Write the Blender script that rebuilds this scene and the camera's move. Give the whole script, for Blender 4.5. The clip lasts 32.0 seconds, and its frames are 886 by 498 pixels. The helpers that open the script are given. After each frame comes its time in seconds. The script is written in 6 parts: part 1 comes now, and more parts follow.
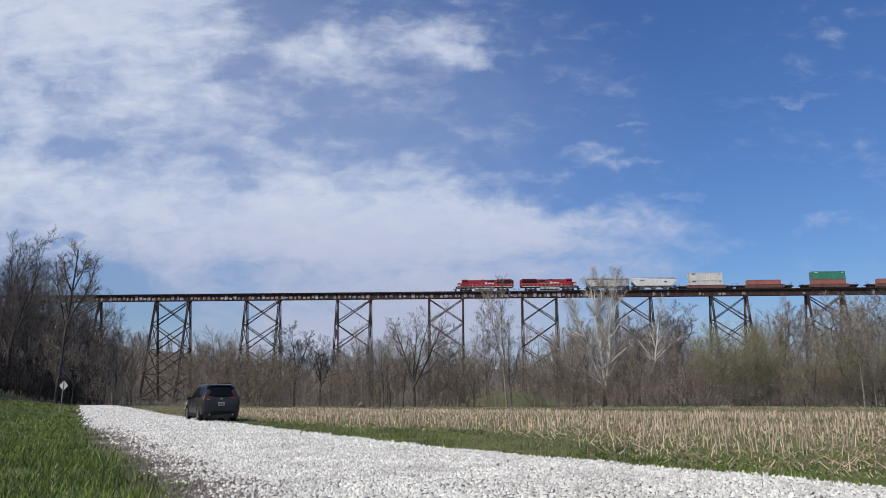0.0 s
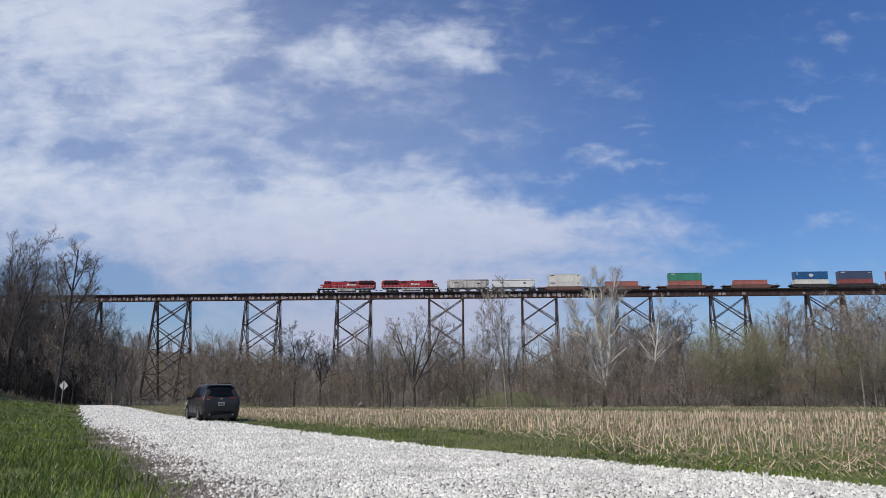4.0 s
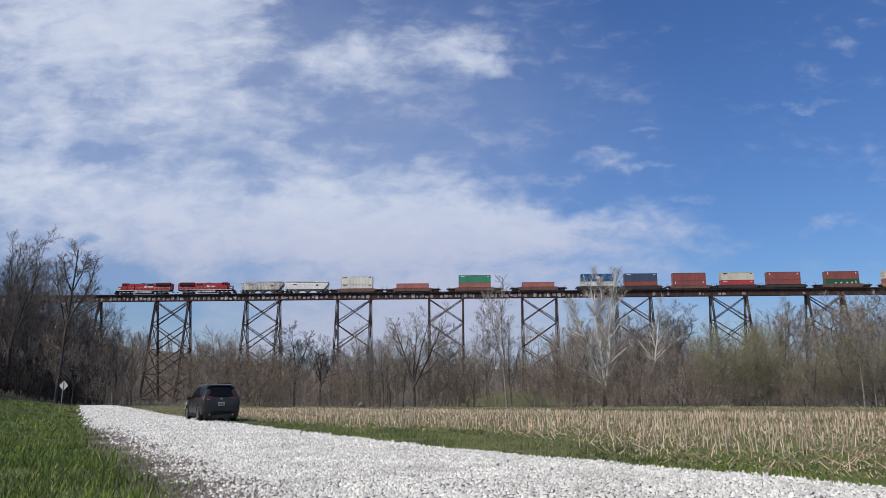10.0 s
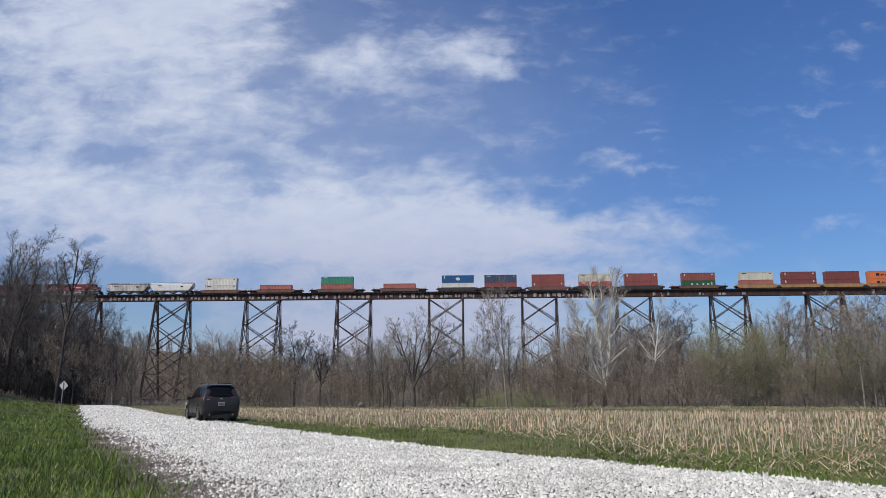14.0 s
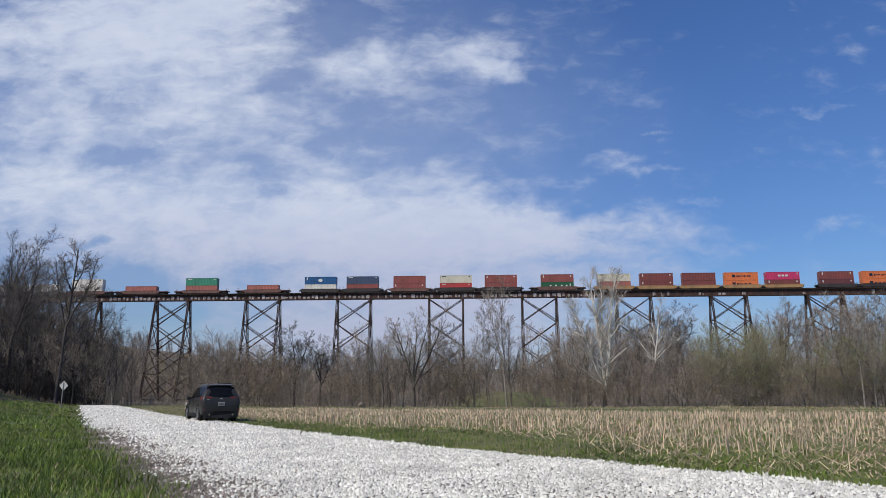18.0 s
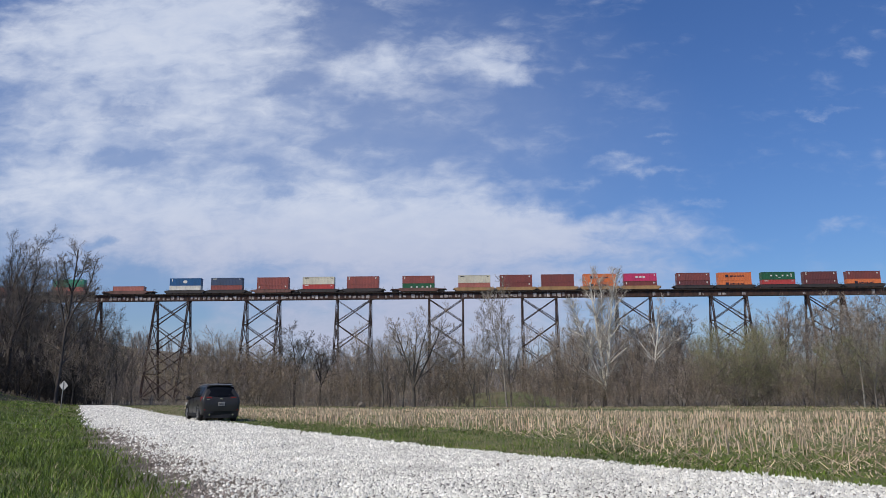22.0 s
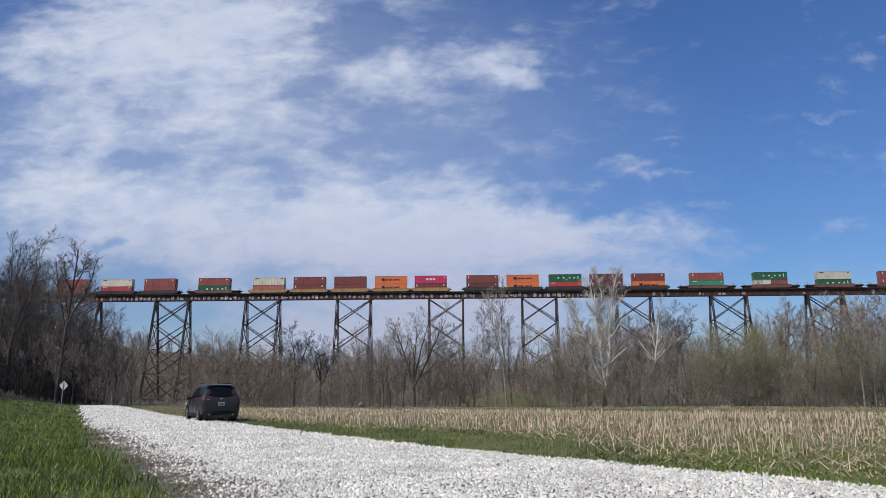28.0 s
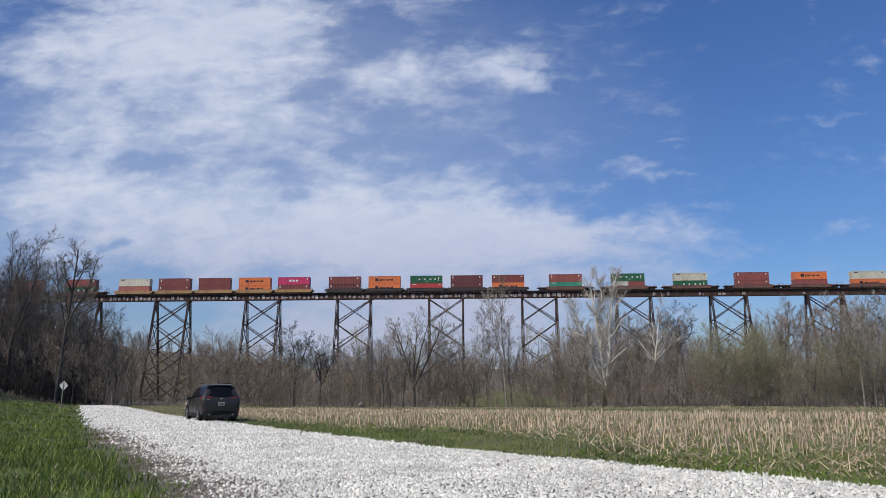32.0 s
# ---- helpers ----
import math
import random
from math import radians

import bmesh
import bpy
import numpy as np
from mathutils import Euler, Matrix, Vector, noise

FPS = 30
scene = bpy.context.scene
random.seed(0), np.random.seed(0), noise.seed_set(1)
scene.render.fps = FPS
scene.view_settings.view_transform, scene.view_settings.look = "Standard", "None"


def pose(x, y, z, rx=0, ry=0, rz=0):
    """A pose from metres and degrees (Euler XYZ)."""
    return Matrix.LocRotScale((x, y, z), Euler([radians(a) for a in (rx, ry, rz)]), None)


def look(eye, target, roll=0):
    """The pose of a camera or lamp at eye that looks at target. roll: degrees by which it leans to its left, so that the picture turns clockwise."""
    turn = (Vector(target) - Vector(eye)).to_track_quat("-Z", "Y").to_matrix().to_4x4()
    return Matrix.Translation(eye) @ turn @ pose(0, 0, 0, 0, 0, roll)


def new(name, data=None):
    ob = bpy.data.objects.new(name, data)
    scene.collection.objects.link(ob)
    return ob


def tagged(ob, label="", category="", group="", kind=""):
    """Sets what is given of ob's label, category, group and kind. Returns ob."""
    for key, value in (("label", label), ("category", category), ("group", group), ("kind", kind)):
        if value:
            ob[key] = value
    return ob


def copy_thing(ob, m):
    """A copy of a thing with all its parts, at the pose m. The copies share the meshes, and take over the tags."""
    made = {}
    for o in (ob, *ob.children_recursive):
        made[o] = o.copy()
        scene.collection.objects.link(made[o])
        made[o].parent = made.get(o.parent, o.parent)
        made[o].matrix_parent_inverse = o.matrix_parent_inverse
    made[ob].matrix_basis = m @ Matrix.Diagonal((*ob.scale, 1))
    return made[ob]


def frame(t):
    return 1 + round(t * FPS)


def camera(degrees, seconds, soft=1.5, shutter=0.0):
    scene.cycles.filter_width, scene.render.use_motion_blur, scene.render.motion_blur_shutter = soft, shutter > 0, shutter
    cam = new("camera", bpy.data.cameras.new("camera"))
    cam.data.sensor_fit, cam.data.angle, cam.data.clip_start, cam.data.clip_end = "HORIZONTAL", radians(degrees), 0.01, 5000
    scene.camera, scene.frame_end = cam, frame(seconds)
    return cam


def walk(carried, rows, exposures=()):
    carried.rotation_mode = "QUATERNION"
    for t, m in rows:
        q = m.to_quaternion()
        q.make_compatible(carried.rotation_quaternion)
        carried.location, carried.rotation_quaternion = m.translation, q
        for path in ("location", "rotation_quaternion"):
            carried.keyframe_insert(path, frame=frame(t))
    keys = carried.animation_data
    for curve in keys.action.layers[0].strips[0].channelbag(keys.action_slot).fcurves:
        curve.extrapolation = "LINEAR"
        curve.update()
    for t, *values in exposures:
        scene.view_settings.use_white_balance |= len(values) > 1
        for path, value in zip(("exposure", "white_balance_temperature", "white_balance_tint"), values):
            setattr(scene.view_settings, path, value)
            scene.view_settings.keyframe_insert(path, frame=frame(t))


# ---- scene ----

# ================= camera and its walk =================
cam = camera(62.0, 32.0, soft=0.9)
EYE = (0.0, 0.0, 1.0)
TILT = radians(11.437)
VIEW = look(EYE, (0.0, math.cos(TILT), 1.0 + math.sin(TILT)), -0.208)
walk(cam, [(0.0, VIEW), (32.0, VIEW)], [(0.0, 0.0), (32.0, 0.0)])

# ================= world, sun =================
SUN_TURN = radians(222)      # compass bearing of the sun, from +y clockwise
SUN_HEIGHT = radians(47)
world = bpy.data.worlds.new("world")
scene.world = world
world.use_nodes = True
wn, wl = world.node_tree.nodes, world.node_tree.links
sky = wn.new("ShaderNodeTexSky")
sky.sky_type = "NISHITA"
sky.sun_disc = False
sky.sun_elevation = SUN_HEIGHT
sky.sun_rotation = SUN_TURN
sky.altitude = 200
sky.air_density = 1.5
sky.dust_density = 0.0
sky.ozone_density = 2.0
tint = wn.new("ShaderNodeMixRGB")
tint.blend_type = "MULTIPLY"
tint.inputs[0].default_value = 1.0
tint.inputs[2].default_value = (0.62, 0.92, 1.57, 1)
wl.new(sky.outputs[0], tint.inputs[1])
wl.new(tint.outputs[0], wn["Background"].inputs[0])
wn["Background"].inputs[1].default_value = 0.0605

sun = new("sun", bpy.data.lights.new("sun", "SUN"))
sun.data.energy = 3.4
sun.data.angle = radians(0.6)
sun.data.color = (1.0, 0.90, 0.74)
sun_way = Vector((math.sin(SUN_TURN) * math.cos(SUN_HEIGHT), math.cos(SUN_TURN) * math.cos(SUN_HEIGHT), math.sin(SUN_HEIGHT)))
sun.matrix_world = look(sun_way * 100, (0, 0, 0))


# ================= materials =================
def link(m, a, b):
    m.node_tree.links.new(a, b)


def node(m, kind, **inputs):
    n = m.node_tree.nodes.new(kind)
    for k, v in inputs.items():
        n.inputs[k].default_value = v
    return n


def rgb(c):
    return (c[0], c[1], c[2], 1.0)


def mat(name, color, other=None, rough=0.7, metal=0.0, scale=3.0, fine=30.0, bump=0.2, dist=0.01, vary=0.0, spec=0.3, stretch=(1, 1, 1), island=False, coat=0.0):
    """Two-scale procedural surface: large stains between two colours, fine grain, relief."""
    m = bpy.data.materials.new(name)
    m.use_nodes = True
    b = m.node_tree.nodes["Principled BSDF"]
    b.inputs["Roughness"].default_value = rough
    b.inputs["Metallic"].default_value = metal
    b.inputs["Specular IOR Level"].default_value = spec
    b.inputs["Coat Weight"].default_value = coat
    other = other or tuple(c * 0.72 for c in color)
    tc = node(m, "ShaderNodeTexCoord")
    mp = node(m, "ShaderNodeMapping", Scale=stretch)
    link(m, tc.outputs["Object"], mp.inputs["Vector"])
    big = node(m, "ShaderNodeTexNoise", Scale=scale, Detail=5.0, Roughness=0.6)
    small = node(m, "ShaderNodeTexNoise", Scale=fine, Detail=4.0, Roughness=0.6)
    link(m, mp.outputs[0], big.inputs["Vector"])
    link(m, mp.outputs[0], small.inputs["Vector"])
    ramp = node(m, "ShaderNodeValToRGB")
    ramp.color_ramp.elements[0].position, ramp.color_ramp.elements[1].position = 0.34, 0.66
    ramp.color_ramp.elements[0].color, ramp.color_ramp.elements[1].color = rgb(other), rgb(color)
    link(m, big.outputs["Fac"], ramp.inputs[0])
    grain = node(m, "ShaderNodeMapRange")
    for k, v in (("From Min", 0.25), ("From Max", 0.75), ("To Min", 0.74), ("To Max", 1.22)):
        grain.inputs[k].default_value = v
    link(m, small.outputs["Fac"], grain.inputs["Value"])
    mul = node(m, "ShaderNodeVectorMath")
    mul.operation = "SCALE"
    link(m, ramp.outputs[0], mul.inputs[0])
    link(m, grain.outputs[0], mul.inputs["Scale"])
    out = mul
    if vary:
        src = node(m, "ShaderNodeNewGeometry").outputs["Random Per Island"] if island else node(m, "ShaderNodeObjectInfo").outputs["Random"]
        vr = node(m, "ShaderNodeMapRange")
        vr.inputs["To Min"].default_value, vr.inputs["To Max"].default_value = 1 - vary, 1 + vary
        link(m, src, vr.inputs["Value"])
        out = node(m, "ShaderNodeVectorMath")
        out.operation = "SCALE"
        link(m, mul.outputs[0], out.inputs[0])
        link(m, vr.outputs[0], out.inputs["Scale"])
    link(m, out.outputs[0], b.inputs["Base Color"])
    if bump:
        bp = node(m, "ShaderNodeBump", Strength=bump, Distance=dist)
        link(m, small.outputs["Fac"], bp.inputs["Height"])
        link(m, bp.outputs[0], b.inputs["Normal"])
    return m


STEEL = mat("weathered_steel", (0.082, 0.052, 0.043), (0.036, 0.026, 0.024), 0.8, 0.2, 0.35, 3.0, 0.2, 0.01)
GIRDER = mat("rust_streaked_girder", (0.100, 0.056, 0.046), (0.045, 0.033, 0.031), 0.85, 0.1, 0.9, 6.0, 0.2, 0.01, stretch=(1, 1, 0.25))
RUST = mat("rusty_steel", (0.16, 0.062, 0.040), (0.075, 0.042, 0.036), 0.8, 0.15, 0.5, 5.0, 0.2, 0.01)
TIMBER = mat("creosoted_timber", (0.055, 0.045, 0.040), (0.028, 0.024, 0.022), 0.9, 0, 2.0, 14.0, 0.3, 0.01, vary=0.25)
RAIL = mat("rail_steel", (0.20, 0.15, 0.12), (0.11, 0.08, 0.07), 0.45, 0.7, 2.0, 20.0, 0.1)
SCRAWL = mat("pale_spray_paint", (0.46, 0.44, 0.43), (0.15, 0.11, 0.11), 0.8, 0, 0.9, 4.0, 0.0, vary=0.65, island=True)
BLACK = mat("black_steel", (0.030, 0.030, 0.032), (0.018, 0.018, 0.019), 0.6, 0.3, 1.5, 12.0, 0.1)
DARKGREY = mat("dark_grey_frame", (0.07, 0.065, 0.065), (0.035, 0.032, 0.032), 0.7, 0.2, 1.0, 9.0, 0.1)
WHEEL = mat("wheel_steel", (0.12, 0.085, 0.07), (0.06, 0.048, 0.045), 0.6, 0.6, 2.0, 18.0, 0.1)
GLASS_DARK = mat("dark_tinted_glass", (0.008, 0.009, 0.010), (0.007, 0.007, 0.008), 0.06, 0, 1.0, 5.0, 0.0, spec=0.2)


def paint(name, c, dirt=0.8, rough=0.5):
    return mat(name, c, tuple(v * dirt * 0.9 + 0.01 for v in c), rough, 0, 0.5, 5.0, 0.06, 0.01, vary=0.06, stretch=(1, 1, 0.5), spec=0.35)


P_RED = paint("locomotive_red", (0.36, 0.024, 0.034))
P_WHITE = paint("white_container_paint", (0.74, 0.72, 0.66), 0.9)
P_CREAM = paint("cream_container_paint", (0.64, 0.61, 0.50), 0.9)
P_GREY = mat("grimy_hopper_grey", (0.66, 0.65, 0.61), (0.22, 0.19, 0.17), 0.6, 0, 0.55, 4.0, 0.06, 0.01, vary=0.06, stretch=(1.4, 1, 0.4))
P_PALE = paint("hopper_white", (0.78, 0.78, 0.76), 0.9)
P_BRICK = paint("brick_red_container", (0.30, 0.088, 0.076), 0.8)
P_ORED = paint("orange_red_container", (0.42, 0.15, 0.12), 0.8)
P_BROWN = paint("red_brown_container", (0.225, 0.064, 0.058), 0.85)
P_MAROON = paint("maroon_container", (0.150, 0.048, 0.050), 0.85)
P_GREEN = paint("sea_green_container", (0.055, 0.27, 0.17), 0.85)
P_DGREEN = paint("dark_green_container", (0.026, 0.13, 0.062), 0.8)
P_BLUE = paint("blue_container", (0.022, 0.110, 0.28), 0.85)
P_NAVY = paint("slate_blue_container", (0.060, 0.085, 0.15), 0.85)
P_BRED = paint("bright_red_container", (0.50, 0.066, 0.064), 0.85)
P_ORANGE = paint("orange_container", (0.74, 0.20, 0.068), 0.9)
P_MAGENTA = paint("magenta_container", (0.56, 0.045, 0.14), 0.9)
P_TAN = paint("buff_yellow_well", (0.46, 0.28, 0.13), 0.75)
P_WELLBROWN = paint("brown_well", (0.20, 0.105, 0.085), 0.7)
P_WELLGREY = paint("dark_well", (0.060, 0.050, 0.048), 0.7)
MARK_W = mat("white_marking", (0.72, 0.72, 0.70), (0.60, 0.60, 0.58), 0.6, bump=0.0)
MARK_D = mat("dark_marking", (0.030, 0.030, 0.055), (0.022, 0.022, 0.04), 0.6, bump=0.0)
SIGNBACK = mat("bare_aluminium", (0.56, 0.56, 0.55), (0.46, 0.46, 0.46), 0.6, 0.15, 4.0, 40.0, 0.05)
GALV = mat("galvanised_post", (0.30, 0.30, 0.30), (0.20, 0.20, 0.20), 0.55, 0.5, 4.0, 40.0, 0.1)

BARK = mat("grey_brown_bark", (0.20, 0.175, 0.155), (0.085, 0.074, 0.066), 0.95, 0, 1.5, 9.0, 0.5, 0.03, vary=0.4, stretch=(1, 1, 0.3))
# carries the west slope's shade in its colour; also on dark edge trees
DARKSHADEBARK = mat("dark_bark", (0.105, 0.091, 0.084), (0.050, 0.044, 0.041), 0.95, 0, 1.5, 9.0, 0.5, 0.03, vary=0.2, stretch=(1, 1, 0.3))
TWIG = mat("grey_twigs", (0.40, 0.336, 0.280), (0.26, 0.217, 0.182), 0.95, 0, 0.4, 4.0, 0.0, vary=0.55, island=True)
BRUSHTWIG = mat("tangled_grey_twigs", (0.38, 0.318, 0.265), (0.22, 0.183, 0.153), 0.95, 0, 0.4, 4.0, 0.0, vary=0.6, island=True)
FARTWIG = mat("far_grey_twigs", (0.33, 0.30, 0.28), (0.22, 0.20, 0.19), 0.95, 0, 0.4, 4.0, 0.0, vary=0.5, island=True)
# near-black because the shade under the slope's trees is in the colour
SHADEBRUSH = mat("blackish_brush_twigs", (0.085, 0.075, 0.070), (0.048, 0.043, 0.041), 0.95, 0, 0.4, 4.0, 0.0, vary=0.5, island=True)
# twigs darkened for the west slope's shade; dense edge trees use them too
DARKSHADETWIG = mat("dark_twigs", (0.195, 0.170, 0.155), (0.122, 0.107, 0.098), 0.95, 0, 0.4, 4.0, 0.0, vary=0.3)
REDTWIG = mat("reddish_twigs", (0.33, 0.272, 0.22), (0.22, 0.18, 0.147), 0.95, 0, 0.4, 4.0, 0.0, vary=0.5, island=True)
PALETWIG = mat("pale_twigs", (0.36, 0.32, 0.28), (0.24, 0.21, 0.18), 0.95, 0, 0.4, 4.0, 0.0, vary=0.15)
PALEBARK = mat("pale_grey_bark", (0.36, 0.33, 0.29), (0.17, 0.15, 0.13), 0.9, 0, 1.2, 6.0, 0.2, 0.02)
WHITETWIG = mat("whitish_twigs", (0.62, 0.57, 0.51), (0.40, 0.36, 0.32), 0.95, 0, 0.4, 4.0, 0.0, vary=0.15)
WHITEBARK = mat("white_sycamore_bark", (0.84, 0.81, 0.75), (0.62, 0.57, 0.50), 0.85, 0, 1.2, 6.0, 0.2, 0.02)
OLIVETWIG = mat("olive_twigs", (0.40, 0.355, 0.245), (0.28, 0.25, 0.175), 0.95, 0, 0.4, 4.0, 0.0, vary=0.15)
BUD = mat("olive_buds", (0.285, 0.30, 0.145), (0.20, 0.212, 0.105), 0.8, 0, 0.6, 4.0, 0.0, vary=0.3, island=True)
RUSSET = mat("brownish_buds", (0.27, 0.205, 0.115), (0.18, 0.135, 0.08), 0.8, 0, 0.6, 4.0, 0.0, vary=0.3, island=True)

GRAVEL = mat("white_crushed_limestone", (0.84, 0.832, 0.765), (0.62, 0.612, 0.565), 0.9, 0, 0.8, 9.0, 0.3, 0.01, vary=0.30, island=True, spec=0.2)
DUSTY = mat("brown_stained_gravel", (0.34, 0.305, 0.27), (0.15, 0.128, 0.11), 0.95, 0, 0.8, 9.0, 0.3, 0.01, vary=0.4, island=True)
BLADE = mat("fresh_grass_blades", (0.165, 0.235, 0.032), (0.055, 0.090, 0.013), 0.5, 0, 0.5, 5.0, 0.0, vary=0.62, island=True, spec=0.35)
DRYBLADE = mat("dry_grass_blades", (0.45, 0.38, 0.25), (0.30, 0.25, 0.155), 0.8, 0, 0.5, 5.0, 0.0, vary=0.35, island=True)
STALK = mat("dry_corn_stalks", (0.92, 0.75, 0.54), (0.58, 0.405, 0.28), 0.75, 0, 0.7, 8.0, 0.0, vary=0.5, island=True)


def ground_mat(name, colors, scales, bump=0.6, dist=0.03):
    """Soil mixed from three colours at three scales."""
    m = mat(name, colors[0], colors[1], 0.95, 0, scales[0], scales[1], bump, dist)
    b = m.node_tree.nodes["Principled BSDF"]
    src = b.inputs["Base Color"].links[0].from_socket
    tc = node(m, "ShaderNodeTexCoord")
    nz = node(m, "ShaderNodeTexNoise", Scale=scales[2], Detail=6.0, Roughness=0.65)
    link(m, tc.outputs["Object"], nz.inputs["Vector"])
    rp = node(m, "ShaderNodeValToRGB")
    rp.color_ramp.elements[0].position, rp.color_ramp.elements[1].position = 0.45, 0.62
    link(m, nz.outputs["Fac"], rp.inputs[0])
    mx = node(m, "ShaderNodeMixRGB")
    link(m, rp.outputs[0], mx.inputs[0])
    link(m, src, mx.inputs[1])
    mx.inputs[2].default_value = rgb(colors[2])
    link(m, mx.outputs[0], b.inputs["Base Color"])
    return m


GROUND = ground_mat("pasture_soil", ((0.120, 0.155, 0.040), (0.080, 0.105, 0.030), (0.165, 0.145, 0.072)), (0.12, 2.0, 0.05))
LITTER = ground_mat("leaf_litter", ((0.165, 0.138, 0.102), (0.105, 0.088, 0.068), (0.115, 0.098, 0.062)), (0.15, 2.0, 0.06))
FIELD = ground_mat("stubble_soil", ((0.205, 0.168, 0.082), (0.115, 0.118, 0.040), (0.115, 0.160, 0.030)), (0.9, 8.0, 0.3))
# crushed stone coloured darker than the loose stones, as shade in their gaps
ROADBED = ground_mat("crushed_stone_bed", ((0.20, 0.195, 0.175), (0.11, 0.106, 0.095), (0.15, 0.145, 0.13)), (0.6, 9.0, 0.5), 1.0, 0.04)
FOOTING = ground_mat("old_stone_footing", ((0.16, 0.145, 0.125), (0.10, 0.09, 0.08), (0.12, 0.12, 0.085)), (0.8, 6.0, 0.4))
EARTH = ground_mat("damp_earth", ((0.16, 0.130, 0.105), (0.09, 0.072, 0.058), (0.20, 0.175, 0.145)), (0.9, 9.0, 0.4))
PALEGRAVEL = ground_mat("pale_gravel_bar", ((0.42, 0.41, 0.38), (0.30, 0.29, 0.27), (0.34, 0.32, 0.29)), (0.4, 6.0, 0.3))


# ================= mesh building =================
class Shape:
    """Collects solids; done() makes one mesh object of them."""

    def __init__(self):
        self.v, self.f, self.s = [], [], []

    def add(self, verts, faces, slot=0):
        o = len(self.v)
        self.v += [tuple(p) for p in verts]
        self.f += [tuple(i + o for i in q) for q in faces]
        self.s += [slot] * len(faces)
        return self

    def box(self, x, y, z, sx, sy, sz, slot=0, taper=1.0, c=0.0):
        """Centre and full size; c bevels the upright and level edges."""
        hx, hy, hz = sx / 2, sy / 2, sz / 2
        if not c:
            vs = [(x + a * hx * (taper if k > 0 else 1), y + b * hy * (taper if k > 0 else 1), z + k * hz) for k in (-1, 1) for a, b in ((-1, -1), (1, -1), (1, 1), (-1, 1))]
            return self.add(vs, [(3, 2, 1, 0), (4, 5, 6, 7), (0, 1, 5, 4), (1, 2, 6, 5), (2, 3, 7, 6), (3, 0, 4, 7)], slot)
        rings = []
        for zz, ins in ((-hz, c), (-hz + c, 0), (hz - c, 0), (hz, c)):
            ax, ay = hx - ins, hy - ins
            rings.append([(x + px, y + py, z + zz) for px, py in ((-ax + c, -ay), (ax - c, -ay), (ax, -ay + c), (ax, ay - c), (ax - c, ay), (-ax + c, ay), (-ax, ay - c), (-ax, -ay + c))])
        return self.loft(rings, slot)

    def loft(self, rings, slot=0, cap=True):
        n = len(rings[0])
        vs = [p for r in rings for p in r]
        fs = [(i * n + j, i * n + (j + 1) % n, (i + 1) * n + (j + 1) % n, (i + 1) * n + j) for i in range(len(rings) - 1) for j in range(n)]
        if cap:
            fs += [tuple(range(n - 1, -1, -1)), tuple(range((len(rings) - 1) * n, len(rings) * n))]
        return self.add(vs, fs, slot)

    def beam(self, p, q, w, h=None, slot=0):
        """A bar of section w x h from p to q."""
        p, q = Vector(p), Vector(q)
        d = (q - p).normalized()
        a = d.cross(Vector((0, 0, 1)) if abs(d.z) < 0.95 else Vector((0, 1, 0))).normalized()
        b = a.cross(d)
        h = h or w
        rings = [[e + a * (i * w / 2) + b * (j * h / 2) for i, j in ((-1, -1), (1, -1), (1, 1), (-1, 1))] for e in (p, q)]
        return self.loft(rings, slot)

    def tube(self, pts, radii, n=8, slot=0):
        rings = []
        for i, p in enumerate(pts):
            p = Vector(p)
            d = (Vector(pts[min(i + 1, len(pts) - 1)]) - Vector(pts[max(i - 1, 0)])).normalized()
            a = d.cross(Vector((0, 0, 1)) if abs(d.z) < 0.9 else Vector((1, 0, 0))).normalized()
            b = d.cross(a)
            r = radii[i] if isinstance(radii, (list, tuple)) else radii
            rings.append([p + a * (r * math.cos(t * math.tau / n)) + b * (r * math.sin(t * math.tau / n)) for t in range(n)])
        return self.loft(rings, slot)

    def disc(self, x, y, z, r, w, n=16, slot=0):
        """A wheel with its axle along y."""
        return self.tube([(x, y - w / 2, z), (x, y - w / 2 + 0.02, z), (x, y + w / 2 - 0.02, z), (x, y + w / 2, z)], [r * 0.93, r, r, r * 0.93], n, slot)

    def mesh(self, name, mats, smooth=False):
        me = bpy.data.meshes.new(name)
        me.from_pydata(self.v, [], self.f)
        for m in (mats if isinstance(mats, (list, tuple)) else [mats]):
            me.materials.append(m)
        me.polygons.foreach_set("material_index", self.s)
        if smooth:
            me.polygons.foreach_set("use_smooth", [True] * len(self.f))
        me.update()
        return me


def part(name, shape, mats, parent=None, label="", smooth=False, at=None):
    """One mesh object under a thing or a part."""
    ob = new(name, shape if isinstance(shape, bpy.types.Mesh) else shape.mesh(name, mats, smooth))
    ob.parent = parent
    if at is not None:
        ob.matrix_basis = at
    return tagged(ob, label) if label else ob


def thing(name, at, label, category, group="", kind=""):
    """An empty at the base of a thing, which carries its parts."""
    ob = new(name)
    ob.empty_display_size = 0.2
    ob.matrix_basis = at
    return tagged(ob, label, category, group, kind)


